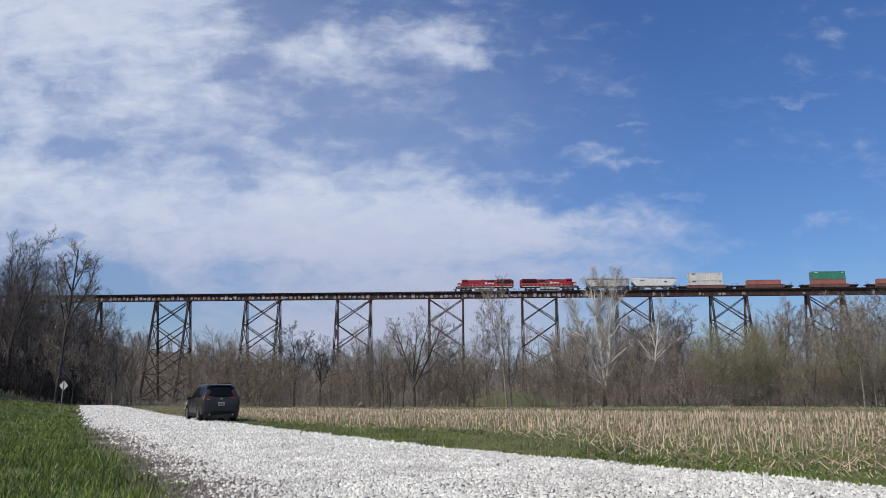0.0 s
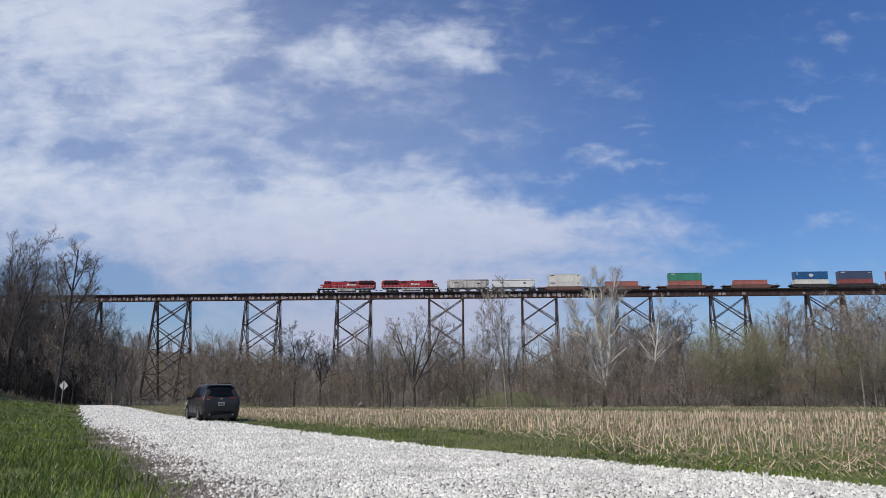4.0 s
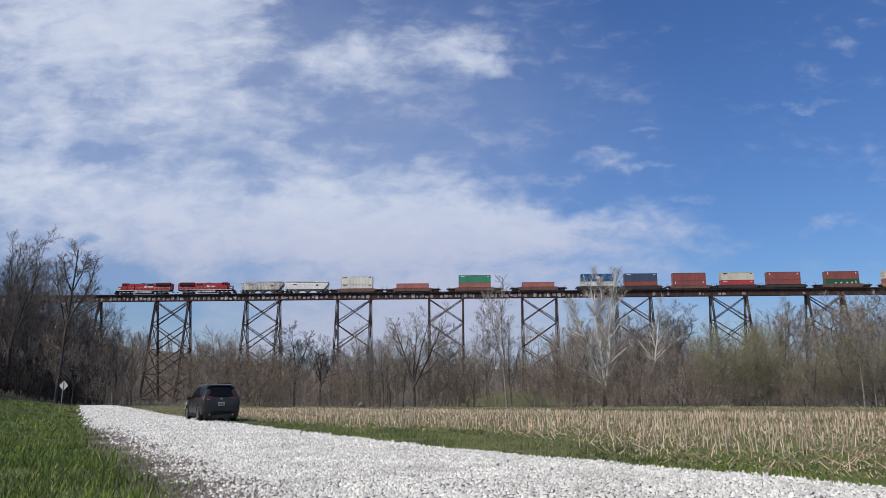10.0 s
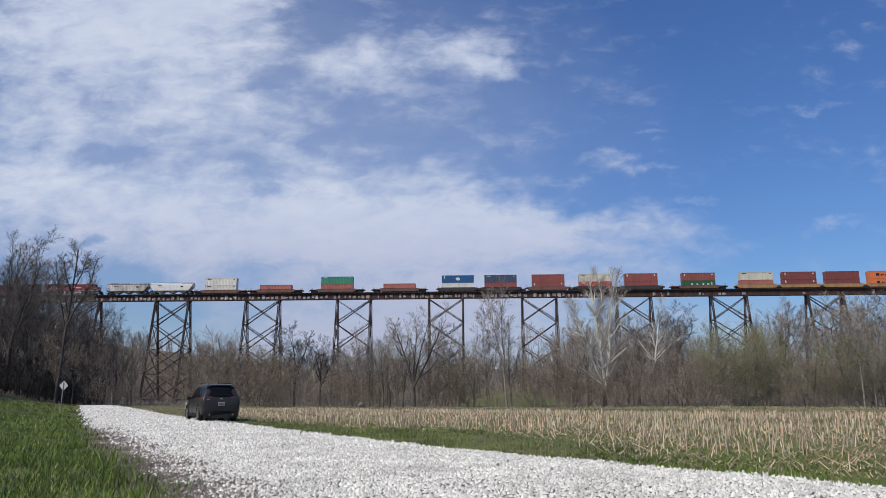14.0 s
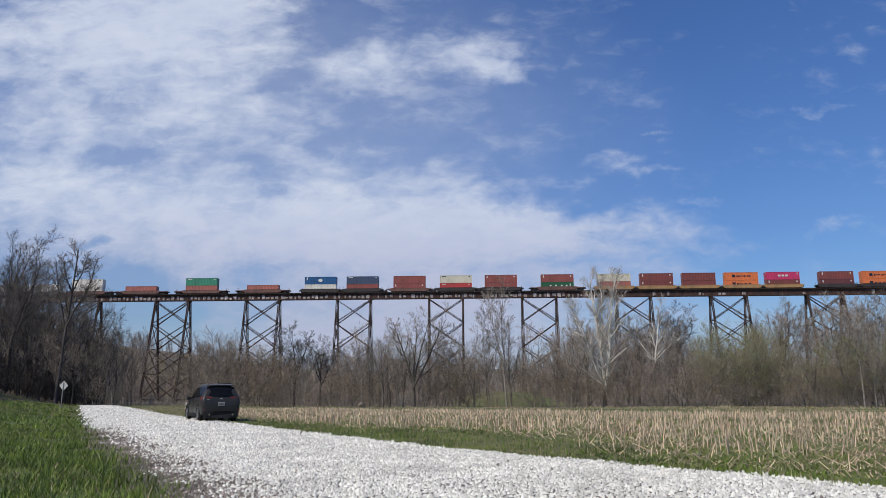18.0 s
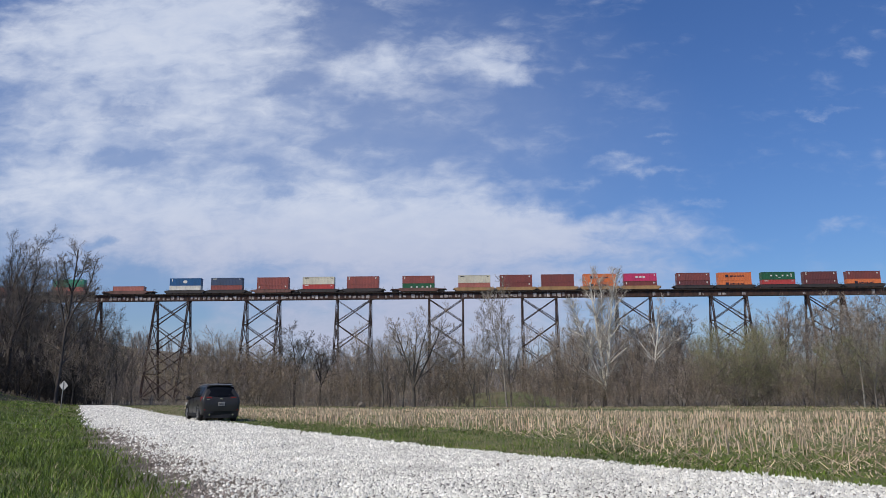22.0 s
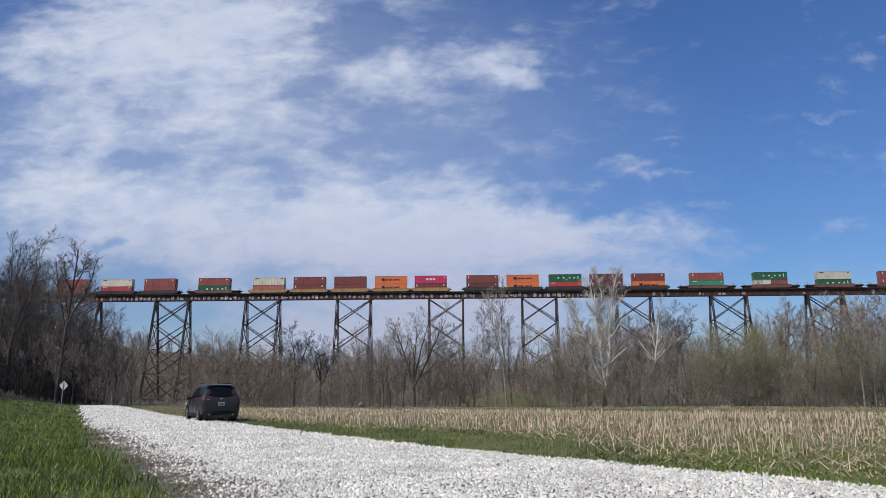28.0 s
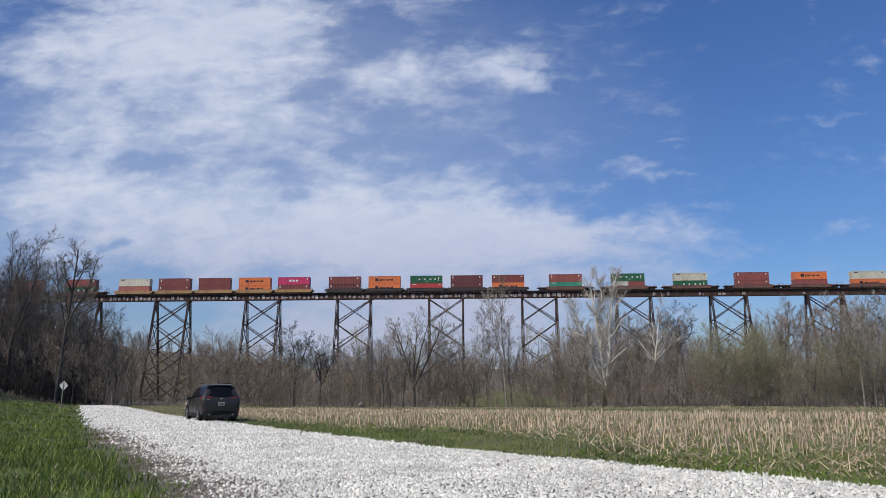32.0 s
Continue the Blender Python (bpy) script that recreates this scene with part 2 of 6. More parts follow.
def bulk(name, verts, faces, mats, label, category, smooth=False, slots=None, parent=None, kind="stuff"):
    """A large mesh from arrays: verts (n,3), faces (m,k)."""
    me = bpy.data.meshes.new(name)
    k = faces.shape[1]
    me.vertices.add(len(verts))
    me.vertices.foreach_set("co", np.ascontiguousarray(verts, dtype=np.float32).ravel())
    me.loops.add(faces.size)
    me.loops.foreach_set("vertex_index", np.ascontiguousarray(faces, dtype=np.int32).ravel())
    me.polygons.add(len(faces))
    me.polygons.foreach_set("loop_start", np.arange(0, faces.size, k, dtype=np.int32))
    for m in (mats if isinstance(mats, (list, tuple)) else [mats]):
        me.materials.append(m)
    if slots is not None:
        me.polygons.foreach_set("material_index", slots.astype(np.int32))
    if smooth:
        me.polygons.foreach_set("use_smooth", np.ones(len(faces), bool))
    me.update(calc_edges=True)
    me.validate()
    if not name.startswith("_"):
        ob = new(name, me)
        ob.parent = parent
        return tagged(ob, label, category, "", kind)
    return me

# ================= ground, road, field =================
ROAD_WAY = Vector((-0.44, 0.898, 0)).normalized()     # the road's direction, away from the camera
SPAN_TURN = radians(-2.524)
BRIDGE = Matrix.Translation((0, 277.629, 0)) @ Matrix.Rotation(SPAN_TURN, 4, "Z")
RAIL_Z = 40.65


def smooth01(a, b, v):
    t = np.clip((v - a) / (b - a), 0, 1)
    return t * t * (3 - 2 * t)


def relief(x, y):
    """The lie of the land."""
    x, y = np.asarray(x, float), np.asarray(y, float)
    left = -(x + 0.485 * y - 0.98)                     # metres left of the gravel's edge
    z = 0.78 * smooth01(0.4, 7, left) * smooth01(10, 46, y) * (1 - smooth01(80, 125, y))
    z = z + 0.05 * np.sin(x * 0.21 + 1.0) * np.sin(y * 0.17) * smooth01(16, 45, np.hypot(x, y)) * smooth01(1, 8, np.abs(left + 2.5))
    # wooded slope on the west side, and the high ground at both ends of the viaduct
    west = smooth01(-100, -260, x + 0.30 * (y - 200)) * smooth01(60, 130, y) * (1 - smooth01(420, 620, y))
    z = z + 40 * west
    east = smooth01(330, 430, x) * smooth01(120, 240, y) * (1 - smooth01(330, 450, y))
    z = z + 38.5 * east
    z = z + 3.0 * smooth01(3, 15, left) * smooth01(92, 124, y) * (1 - smooth01(200, 260, y))
    # the land falls a little from the field to the foot of the trees
    z = z - 0.42 * smooth01(-8, 14, y - np.interp(x, (-45, -15, 0, 13, 25, 34, 60), (104, 99, 88, 74, 63, 58, 53))) * smooth01(-38, -22, x) * (1 - 0.65 * smooth01(15, 30, x)) * (1 - smooth01(140, 180, y))
    # green bank among the trees
    z = z + 2.4 * smooth01(122, 175, y) * smooth01(1, 11, x) * (1 - smooth01(17, 30, x)) * (1 - smooth01(205, 245, y))
    # far wooded hills behind the viaduct
    z = z + 31 * smooth01(310, 430, y) * (1 - smooth01(-190, -70, x) * 0.48) + 2.2 * (np.sin(x * 0.011 + 2) + 0.5 * np.sin(x * 0.047)) * smooth01(340, 520, y)
    return z


def spaced(limit, n, k):
    """Coordinates that crowd towards the middle."""
    return limit * np.sinh(k * np.linspace(-1, 1, n)) / math.sinh(k)


GRID = spaced(4800, 205, 6.4)
GRID_Z = relief(*np.meshgrid(GRID, GRID))


def height(x, y):
    """Height of the ground sheet, between its grid points."""
    x, y = np.asarray(x, float), np.asarray(y, float)
    i = np.clip(np.searchsorted(GRID, x) - 1, 0, len(GRID) - 2)
    j = np.clip(np.searchsorted(GRID, y) - 1, 0, len(GRID) - 2)
    u = (x - GRID[i]) / (GRID[i + 1] - GRID[i])
    w = (y - GRID[j]) / (GRID[j + 1] - GRID[j])
    return (GRID_Z[j, i] * (1 - u) + GRID_Z[j, i + 1] * u) * (1 - w) + (GRID_Z[j + 1, i] * (1 - u) + GRID_Z[j + 1, i + 1] * u) * w


def gz(x, y):
    return float(height(x, y))


def sheet(xs, ys, lift=0.0):
    gx, gy = np.meshgrid(xs, ys)
    v = np.stack([gx, gy, height(gx, gy) + lift], -1).reshape(-1, 3)
    nx, ny = len(xs), len(ys)
    i = (np.arange(ny - 1)[:, None] * nx + np.arange(nx - 1)[None]).ravel()
    return v, np.stack([i, i + 1, i + 1 + nx, i + nx], 1)


v, f = sheet(GRID, GRID)
mid = v[f].mean(1)
wood = (mid[:, 1] > np.interp(mid[:, 0], (-45, -15, 0, 13, 25, 34, 60), (136, 131, 120, 108, 98, 94, 90))) | ((mid[:, 0] + 0.485 * mid[:, 1] < -2) & (mid[:, 1] > 93))
wood &= ~((mid[:, 0] > 2) & (mid[:, 0] < 24) & (mid[:, 1] > 125) & (mid[:, 1] < 235))
bulk("ground", v, f, [GROUND, LITTER], "rolling pasture and leaf-strewn woodland floor", "ground", True, wood.astype(int), kind="structure")

# track bed on the high ground past both ends of the viaduct
bed = thing("track_bed", BRIDGE, "earth track bed on the high ground past the viaduct", "embankment", kind="structure")
for a, b in ((-640, -290), (395, 1010)):
    s = Shape()
    s.loft([[(a, -3, RAIL_Z - 0.45), (b, -3, RAIL_Z - 0.45), (b, 6.2, RAIL_Z - 0.45), (a, 6.2, RAIL_Z - 0.45)], [(a - 30, -44, -3), (b + 30, -44, -3), (b + 30, 48, -3), (a - 30, 48, -3)]][::-1])
    part("bank", s, LITTER, bed)


def road_left(d):
    """The gravel's left and right edges at d metres along the road's direction, as offsets across it."""
    return float(np.interp(d, (-14, -3.5, 4, 20, 55, 130), (-1.9, -1.95, -2.1, -2.5, -2.5, -2.35)))


RIGHT_D, RIGHT_W = (-14, -6.2, -1.2, 2.6, 11, 21, 39, 60, 86, 130), (6.8, 5.3, 4.35, 3.75, 3.32, 2.9, 2.35, 2.4, 2.5, 2.4)


def road_right(d):
    return float(np.interp(d, RIGHT_D, RIGHT_W))


ACROSS = Vector((ROAD_WAY.y, -ROAD_WAY.x, 0))
ROAD_AT = Vector((-2.7, 12.0, 0))


def road_point(d, w):
    p = ROAD_AT + ROAD_WAY * d + ACROSS * w
    return p.x, p.y


rows = []
DS = [-30, -22, -16, -12, -9, -6, -3, 0, 3, 6, 9, 12, 16, 20, 25, 30, 36, 42, 50, 60, 72, 85, 100, 115, 130, 150]
rng = np.random.default_rng(5)
for d in DS:
    l, r = road_left(d) + rng.uniform(-0.15, 0.15), road_right(d) + rng.uniform(-0.1, 0.1)
    ws = [l - 0.5, l, l + 0.8, (l + r) / 2, r - 0.8, r, r + 0.4]
    crown = [-0.08, 0.006, 0.02, 0.03, 0.02, 0.006, -0.08]
    rows.append([(*road_point(d, w), gz(*road_point(d, w)) + c - 0.25 * smooth01(105, 150, d)) for w, c in zip(ws, crown)])
rv = np.array(rows).reshape(-1, 3)
n = 7
# bare earth along the road's left shoulder near the camera
dirt = []
for d in np.arange(-9, 16, 0.4):
    l = road_left(d)
    wob = 0.12 * math.sin(d * 1.7) + 0.10 * math.sin(d * 4.1 + 1)
    fade = float(smooth01(16, 4, d))
    for w, c in ((l - 0.35 + wob, 0.0), (l + 0.15 + wob, 0.016), (l + 0.2 + wob + 0.75 * fade * (0.7 + 0.3 * math.sin(d * 2.9)), 0.014)):
        dirt.append((*road_point(d, w), gz(*road_point(d, w)) + c))
i = (np.arange(len(dirt) // 3 - 1)[:, None] * 3 + np.arange(2)[None]).ravel()
bulk("dirt_shoulder", np.array(dirt), np.stack([i, i + 1, i + 4, i + 3], 1), EARTH, "bare brown earth along the gravel's edge", "soil", True, kind="structure")
i = (np.arange(len(DS) - 1)[:, None] * n + np.arange(n - 1)[None]).ravel()
bulk("road", rv, np.stack([i, i + 1, i + 1 + n, i + n], 1), ROADBED, "white crushed-stone country road", "road", True, kind="structure")

# corn stubble field to the right of the road
FIELD_WAY = Vector((-0.50, 0.866, 0)).normalized()
FIELD_ACROSS = Vector((FIELD_WAY.y, -FIELD_WAY.x, 0))


FAR_X, FAR_Y = (-45, -25, -10, 0, 13, 25, 34, 60), (84, 76, 70, 64, 52, 44, 40, 36)      # the field's far border


def in_field(x, y):
    p = np.stack([np.asarray(x) - ROAD_AT.x, np.asarray(y) - ROAD_AT.y], -1)
    d = p @ np.array([ROAD_WAY.x, ROAD_WAY.y])
    w = p @ np.array([ACROSS.x, ACROSS.y])
    near = np.interp(d, (-14, -3, 1, 6, 9, 12.5, 17, 22, 36, 90), (6.9, 6.4, 7.6, 9.0, 8.8, 6.8, 5.6, 5.4, 6.2, 9.5)) + 0.35 * np.sin(d * 0.9)
    far = np.interp(x, FAR_X, FAR_Y) + 1.2 * np.sin(np.asarray(x) * 0.4)
    return (w > near) & (np.asarray(y) < far) & (np.asarray(x) < 130) & (np.asarray(y) > 2)


fx, fy = np.arange(-44, 131, 1.0), np.arange(2, 128, 1.0)
v, f = sheet(fx, fy, 0.008)
mid = v[f].mean(1)
bulk("stubble_field_soil", v, f[in_field(mid[:, 0], mid[:, 1])], FIELD, "harvested corn field littered with pale residue", "field", True, kind="structure")

# pale gravel bar under the trees, past the end of the road
s = Shape()
for x, y, sx, sy in ((-80.5, 172, 13, 4),):
    z = gz(x, y)
    s.loft([[(x + sx / 2 * math.cos(t) * k, y + sy / 2 * math.sin(t) * k, z + zz) for t in np.linspace(0, math.tau, 14, endpoint=False)] for k, zz in ((1, -0.1), (0.9, 0.22), (0.5, 0.3))])
part("gravel_bar", s, PALEGRAVEL, None)
tagged(bpy.data.objects["gravel_bar"], "pale gravel bar seen under the bare trees", "gravel", kind="structure")

# ================= clouds =================
CLOUD = bpy.data.materials.new("thin_cloud")
CLOUD.use_nodes = True
m = CLOUD
m.node_tree.nodes.clear()


def math_node(op, a, b, c=None):
    q = node(m, "ShaderNodeMath")
    q.operation = op
    for k, val in enumerate((a, b) if c is None else (a, b, c)):
        if isinstance(val, (int, float)):
            q.inputs[k].default_value = val
        else:
            link(m, val, q.inputs[k])
    return q.outputs[0]


def ranged(value, lo, hi, to_lo, to_hi):
    mr = node(m, "ShaderNodeMapRange")
    mr.interpolation_type = "SMOOTHSTEP"
    for k, val in (("From Min", lo), ("From Max", hi), ("To Min", to_lo), ("To Max", to_hi)):
        mr.inputs[k].default_value = val
    link(m, value, mr.inputs["Value"])
    return mr.outputs[0]


def cloud_noise(src, scale, detail, rough, distort=0.0):
    nz = node(m, "ShaderNodeTexNoise", Scale=scale, Detail=detail, Roughness=rough, Distortion=distort)
    link(m, src, nz.inputs["Vector"])
    return nz


# the layer's grain grows with distance: across and up are taken as slopes from the origin, in tenths
tc = node(m, "ShaderNodeTexCoord")
sep = node(m, "ShaderNodeSeparateXYZ")
link(m, tc.outputs["Object"], sep.inputs[0])
slope = node(m, "ShaderNodeCombineXYZ")
UP = math_node("MULTIPLY", math_node("DIVIDE", sep.outputs["Z"], sep.outputs["Y"]), 10.0)
link(m, math_node("MULTIPLY", math_node("DIVIDE", sep.outputs["X"], sep.outputs["Y"]), 10.0), slope.inputs["X"])
link(m, UP, slope.inputs["Y"])
warp = cloud_noise(slope.outputs[0], 0.9, 7.0, 0.62)
wc = node(m, "ShaderNodeVectorMath")
wc.operation = "MULTIPLY_ADD"
link(m, warp.outputs["Color"], wc.inputs[0])
wc.inputs[1].default_value = (1.5, 1.0, 0)
link(m, slope.outputs[0], wc.inputs[2])
wo = node(m, "ShaderNodeVectorMath")
wo.operation = "ADD"
link(m, wc.outputs[0], wo.inputs[0])
wo.inputs[1].default_value = (-0.75, -0.50, 0)
VEIL = (-4.03, 3.68, 6.00, 3.32, 0.42)          # the wide thin veil: centre, half sizes, weight
PATCHES = [  # cloud patches on it and past it
    (-5.53, 5.53, 2.85, 1.15, 0.9), (-5.44, 6.93, 3.17, 1.11, 0.8), (-1.76, 6.62, 1.16, 0.55, 0.35), (-3.94, 5.82, 1.07, 0.54, 0.3), (-4.12, 4.22, 1.83, 0.76, 0.4), (-6.30, 3.86, 1.11, 0.75, 0.45),
    (-5.38, 2.98, 2.03, 0.49, 0.5), (-3.84, 2.47, 3.24, 0.60, 0.7), (-0.87, 2.47, 2.55, 0.56, 0.65), (1.21, 2.39, 1.54, 0.40, 0.5), (-1.78, 5.10, 0.77, 0.52, 0.7), (-0.60, 5.24, 0.65, 0.39, 0.55),
    (0.18, 5.01, 0.61, 0.48, 0.7), (0.62, 4.75, 0.56, 0.16, 0.4), (-1.34, 5.82, 0.74, 0.22, 0.3), (-2.08, 3.24, 2.04, 0.49, 0.25), (-0.27, 2.98, 0.94, 0.36, 0.35), (2.53, 3.93, 0.40, 0.08, 0.36),
    (2.65, 3.79, 0.32, 0.06, 0.35), (2.12, 3.45, 0.39, 0.12, 0.32), (2.57, 3.28, 0.71, 0.10, 0.36), (1.51, 3.15, 0.55, 0.13, 0.35), (5.20, 4.20, 0.56, 0.11, 0.45), (5.60, 5.19, 0.57, 0.11, 0.2),
    (5.80, 5.01, 0.48, 0.10, 0.2), (5.30, 2.52, 1.00, 0.14, 0.42), (3.54, 2.68, 0.54, 0.10, 0.35), (0.75, 1.98, 3.67, 0.78, 0.62), (-0.28, 1.02, 3.46, 0.68, 0.6), (-0.60, 1.10, 4.21, 0.98, 0.42),
    (-2.81, 1.98, 3.06, 0.31, 0.3)]
GAPS = [  # blue gaps
    (-3.03, 4.82, 0.48, 0.26, 0.6), (-2.36, 5.63, 0.65, 0.62, 0.5), (-5.40, 4.38, 0.68, 0.19, 0.5), (-5.29, 3.57, 0.71, 0.18, 0.55), (-4.76, 3.61, 0.39, 0.13, 0.35), (-3.07, 3.33, 0.47, 0.20, 0.5),
    (-2.83, 3.03, 0.23, 0.15, 0.35), (-2.11, 3.84, 0.36, 0.23, 0.4), (-4.33, 3.99, 0.40, 0.13, 0.25), (-6.27, 3.72, 0.28, 0.12, 0.3), (-5.16, 2.27, 0.31, 0.09, 0.6), (-4.54, 1.26, 0.60, 0.57, 0.8),
    (-0.99, 3.86, 0.95, 0.29, 0.35), (-1.54, 4.31, 0.48, 0.17, 0.3), (-3.24, 1.18, 0.90, 0.45, 0.3)]


def patch(cx, cy, rx, ry, a):
    mp = node(m, "ShaderNodeMapping")
    mp.vector_type = "TEXTURE"
    mp.inputs["Location"].default_value = (cx, cy, 0)
    mp.inputs["Scale"].default_value = (rx * 1.35, ry * 1.35, 1e5)
    link(m, wo.outputs[0], mp.inputs["Vector"])
    ln = node(m, "ShaderNodeVectorMath")
    ln.operation = "LENGTH"
    link(m, mp.outputs[0], ln.inputs[0])
    return ranged(ln.outputs["Value"], 0.1, 1.0, a, 0.0)


total = patch(*VEIL)
film = math_node("MULTIPLY", total, 0.80)
for q in PATCHES:
    total = math_node("ADD", total, patch(*q))
for q in GAPS:
    total = math_node("SUBTRACT", total, patch(*q))
st = node(m, "ShaderNodeMapping", Scale=(0.62, 1.25, 1.0), Rotation=(0, 0, radians(6)))
link(m, slope.outputs[0], st.inputs["Vector"])
broad = cloud_noise(st.outputs[0], 1.0, 10.0, 0.56, 0.3)
puffs = cloud_noise(st.outputs[0], 4.0, 6.0, 0.58, 0.5)
texture = math_node("ADD", math_node("MULTIPLY", math_node("SUBTRACT", broad.outputs["Fac"], 0.5), 1.55), math_node("MULTIPLY", math_node("SUBTRACT", puffs.outputs["Fac"], 0.5), 0.80))
dens = ranged(math_node("ADD", texture, total), 0.05, 1.30, 0.0, 0.88)
tone = node(m, "ShaderNodeValToRGB")
tone.color_ramp.elements[0].color, tone.color_ramp.elements[1].color = (0.50, 0.58, 0.76, 1), (0.67, 0.72, 0.835, 1)
tone.color_ramp.elements[0].position, tone.color_ramp.elements[1].position = 0.30, 0.66
link(m, math_node("ADD", math_node("MULTIPLY", broad.outputs["Fac"], 0.6), math_node("MULTIPLY", puffs.outputs["Fac"], 0.4)), tone.inputs[0])
# the far part of the layer is greyer
away = ranged(UP, 3.2, 1.1, 0.0, 0.9)
grey = node(m, "ShaderNodeMixRGB")
link(m, away, grey.inputs[0])
link(m, tone.outputs[0], grey.inputs[1])
grey.inputs[2].default_value = (0.465, 0.49, 0.64, 1)
base = math_node("MAXIMUM", film, ranged(UP, 1.9, 0.2, 0.0, 0.36))
thin = math_node("ADD", base, math_node("MULTIPLY", dens, math_node("SUBTRACT", 1.0, base)))
em = node(m, "ShaderNodeEmission", Strength=1.0)
link(m, grey.outputs[0], em.inputs["Color"])
tr = node(m, "ShaderNodeBsdfTransparent")
ms = node(m, "ShaderNodeMixShader")
link(m, thin, ms.inputs[0])
link(m, tr.outputs[0], ms.inputs[1])
link(m, em.outputs[0], ms.inputs[2])
mo = node(m, "ShaderNodeOutputMaterial")
link(m, ms.outputs[0], mo.inputs["Surface"])
CLOUD.cycles.emission_sampling = "NONE"
s = Shape()
s.add([(-3500, 330, 285.9), (3500, 330, 285.9), (3500, 4850, 110), (-3500, 4850, 110)], [(0, 1, 2, 3)])
clouds = part("cloud_layer", s, CLOUD)
tagged(clouds, "thin broken white clouds drifting over blue sky", "clouds", kind="structure")

# ================= viaduct =================
BAY, TOWER, FIRST = 35.2, 12.85, -110.95
GIRDER_LOW, GIRDER_TOP = 38.08, 40.30
LINES = (0.12, 1.92)                   # the two girder lines, across the viaduct
BATTER = 0.205


def leg_n(side, z):
    """Place of a leg across the viaduct at height z."""
    return (LINES[0] - (GIRDER_LOW - z) * BATTER) if side == 0 else (LINES[1] + (GIRDER_LOW - z) * 0.17)


def steel_tower(at, foot):
    """A four-legged braced tower; its origin is its left legs' place on the viaduct's axis."""
    t = thing("steel_tower", at, "tall dark riveted steel trestle tower with crossed bracing", "trestle tower", "towers of the viaduct")
    levels = [GIRDER_LOW, 28.9, 19.6, 10.2, foot + 0.8]
    for sx in (0, TOWER):
        for side in (0, 1):
            s = Shape()
            top, low = Vector((sx, leg_n(side, GIRDER_LOW), GIRDER_LOW)), Vector((sx, leg_n(side, foot + 0.6), foot + 0.6))
            for o in (-0.25, 0.25):
                s.beam(top + Vector((o, 0, 0)), low + Vector((o, 0, 0)), 0.20, 0.62)
            k = 34
            for j in range(k):
                a, b = top.lerp(low, j / k), top.lerp(low, (j + 1) / k)
                o = 0.25 if j % 2 else -0.25
                s.beam(a + Vector((o, -0.27, 0)), b + Vector((-o, -0.27, 0)), 0.10, 0.03)
                s.beam(a + Vector((o, 0.27, 0)), b + Vector((-o, 0.27, 0)), 0.10, 0.03)
            part("leg", s, [STEEL, RUST], t)
            s = Shape()
            s.box(sx, leg_n(side, foot), foot + 0.1, 1.9, 1.9, 1.2, 0, 0.75)
            part("footing", s, FOOTING, t, "old stone footing")
    for i in range(4):
        z1, z0 = levels[i], levels[i + 1]
        for side in (0, 1):
            for a, b in ((0, TOWER), (TOWER, 0)):
                s = Shape()
                p, q = Vector((a, leg_n(side, z1), z1 - 0.2)), Vector((b, leg_n(side, z0), z0 + 0.2))
                for o in (-0.16, 0.16):
                    s.beam(p + Vector((0, 0, o)), q + Vector((0, 0, o)), 0.30, 0.15)
                part("long_brace", s, STEEL, t)
        for sx in (0, TOWER):
            for a, b in ((0, 1), (1, 0)):
                s = Shape()
                s.beam((sx, leg_n(a, z1), z1 - 0.2), (sx, leg_n(b, z0), z0 + 0.2), 0.22, 0.24)
                part("cross_brace", s, STEEL, t)
            s = Shape()
            s.beam((sx, leg_n(0, z0), z0), (sx, leg_n(1, z0), z0), 0.26, 0.30)
            part("strut", s, STEEL, t)
    for sx in (0, TOWER):
        s = Shape()
        s.box(sx, 1.02, GIRDER_LOW - 0.16, 0.9, 2.9, 0.3)
        part("cap_beam", s, STEEL, t)
    return t


SPANS = []
for k in range(-5, 15):
    p = BRIDGE @ Vector((FIRST + k * BAY + TOWER / 2, 1.02, 0))
    steel_tower(BRIDGE @ Matrix.Translation((FIRST + k * BAY, 0, 0)), gz(p.x, p.y))
    SPANS += [(FIRST + k * BAY, TOWER), (FIRST + k * BAY + TOWER, BAY - TOWER)]


def plate_girder(length, gap=0.05):
    s = Shape()
    a, b, h = gap, length - gap, GIRDER_TOP - GIRDER_LOW
    s.box((a + b) / 2, 0, h / 2, b - a, 0.05, h - 0.1)
    s.box((a + b) / 2, 0, 0.05, b - a, 0.45, 0.10)
    s.box((a + b) / 2, 0, h - 0.05, b - a, 0.45, 0.10)
    n = max(2, round((b - a) / 1.75))
    for j in range(n + 1):
        x = a + 0.08 + (b - a - 0.16) * j / n
        s.box(x, 0, h / 2, 0.12, 0.36, h - 0.22)
    return s.mesh("plate_girder", GIRDER), n


def scrawl(length, seed, lots):
    """Unreadable spray paint between the stiffeners: one or two plain blocks and bars to a panel."""
    r = random.Random(seed)
    out = []
    n = max(2, round((length - 0.1) / 1.75))
    for j in range(n):
        if r.random() > lots:
            continue
        s = Shape()
        x0, wide = 0.13 + (length - 0.26) * j / n + 0.10, (length - 0.26) / n - 0.20
        tall, z0 = r.uniform(0.9, 1.65), r.uniform(0.18, 0.35)
        for k in range(r.choice((1, 1, 2, 2, 3))):
            w, x = wide * r.uniform(0.25, 0.8), x0 + wide * r.uniform(0.0, 0.6)
            h = tall * r.uniform(0.55, 1.0)
            s.box(min(x + w / 2, x0 + wide - w / 2), -0.034 - 0.013 * k, z0 + h / 2 + r.uniform(0, tall - h), w, 0.012, h)
        out.append(s)
    return out


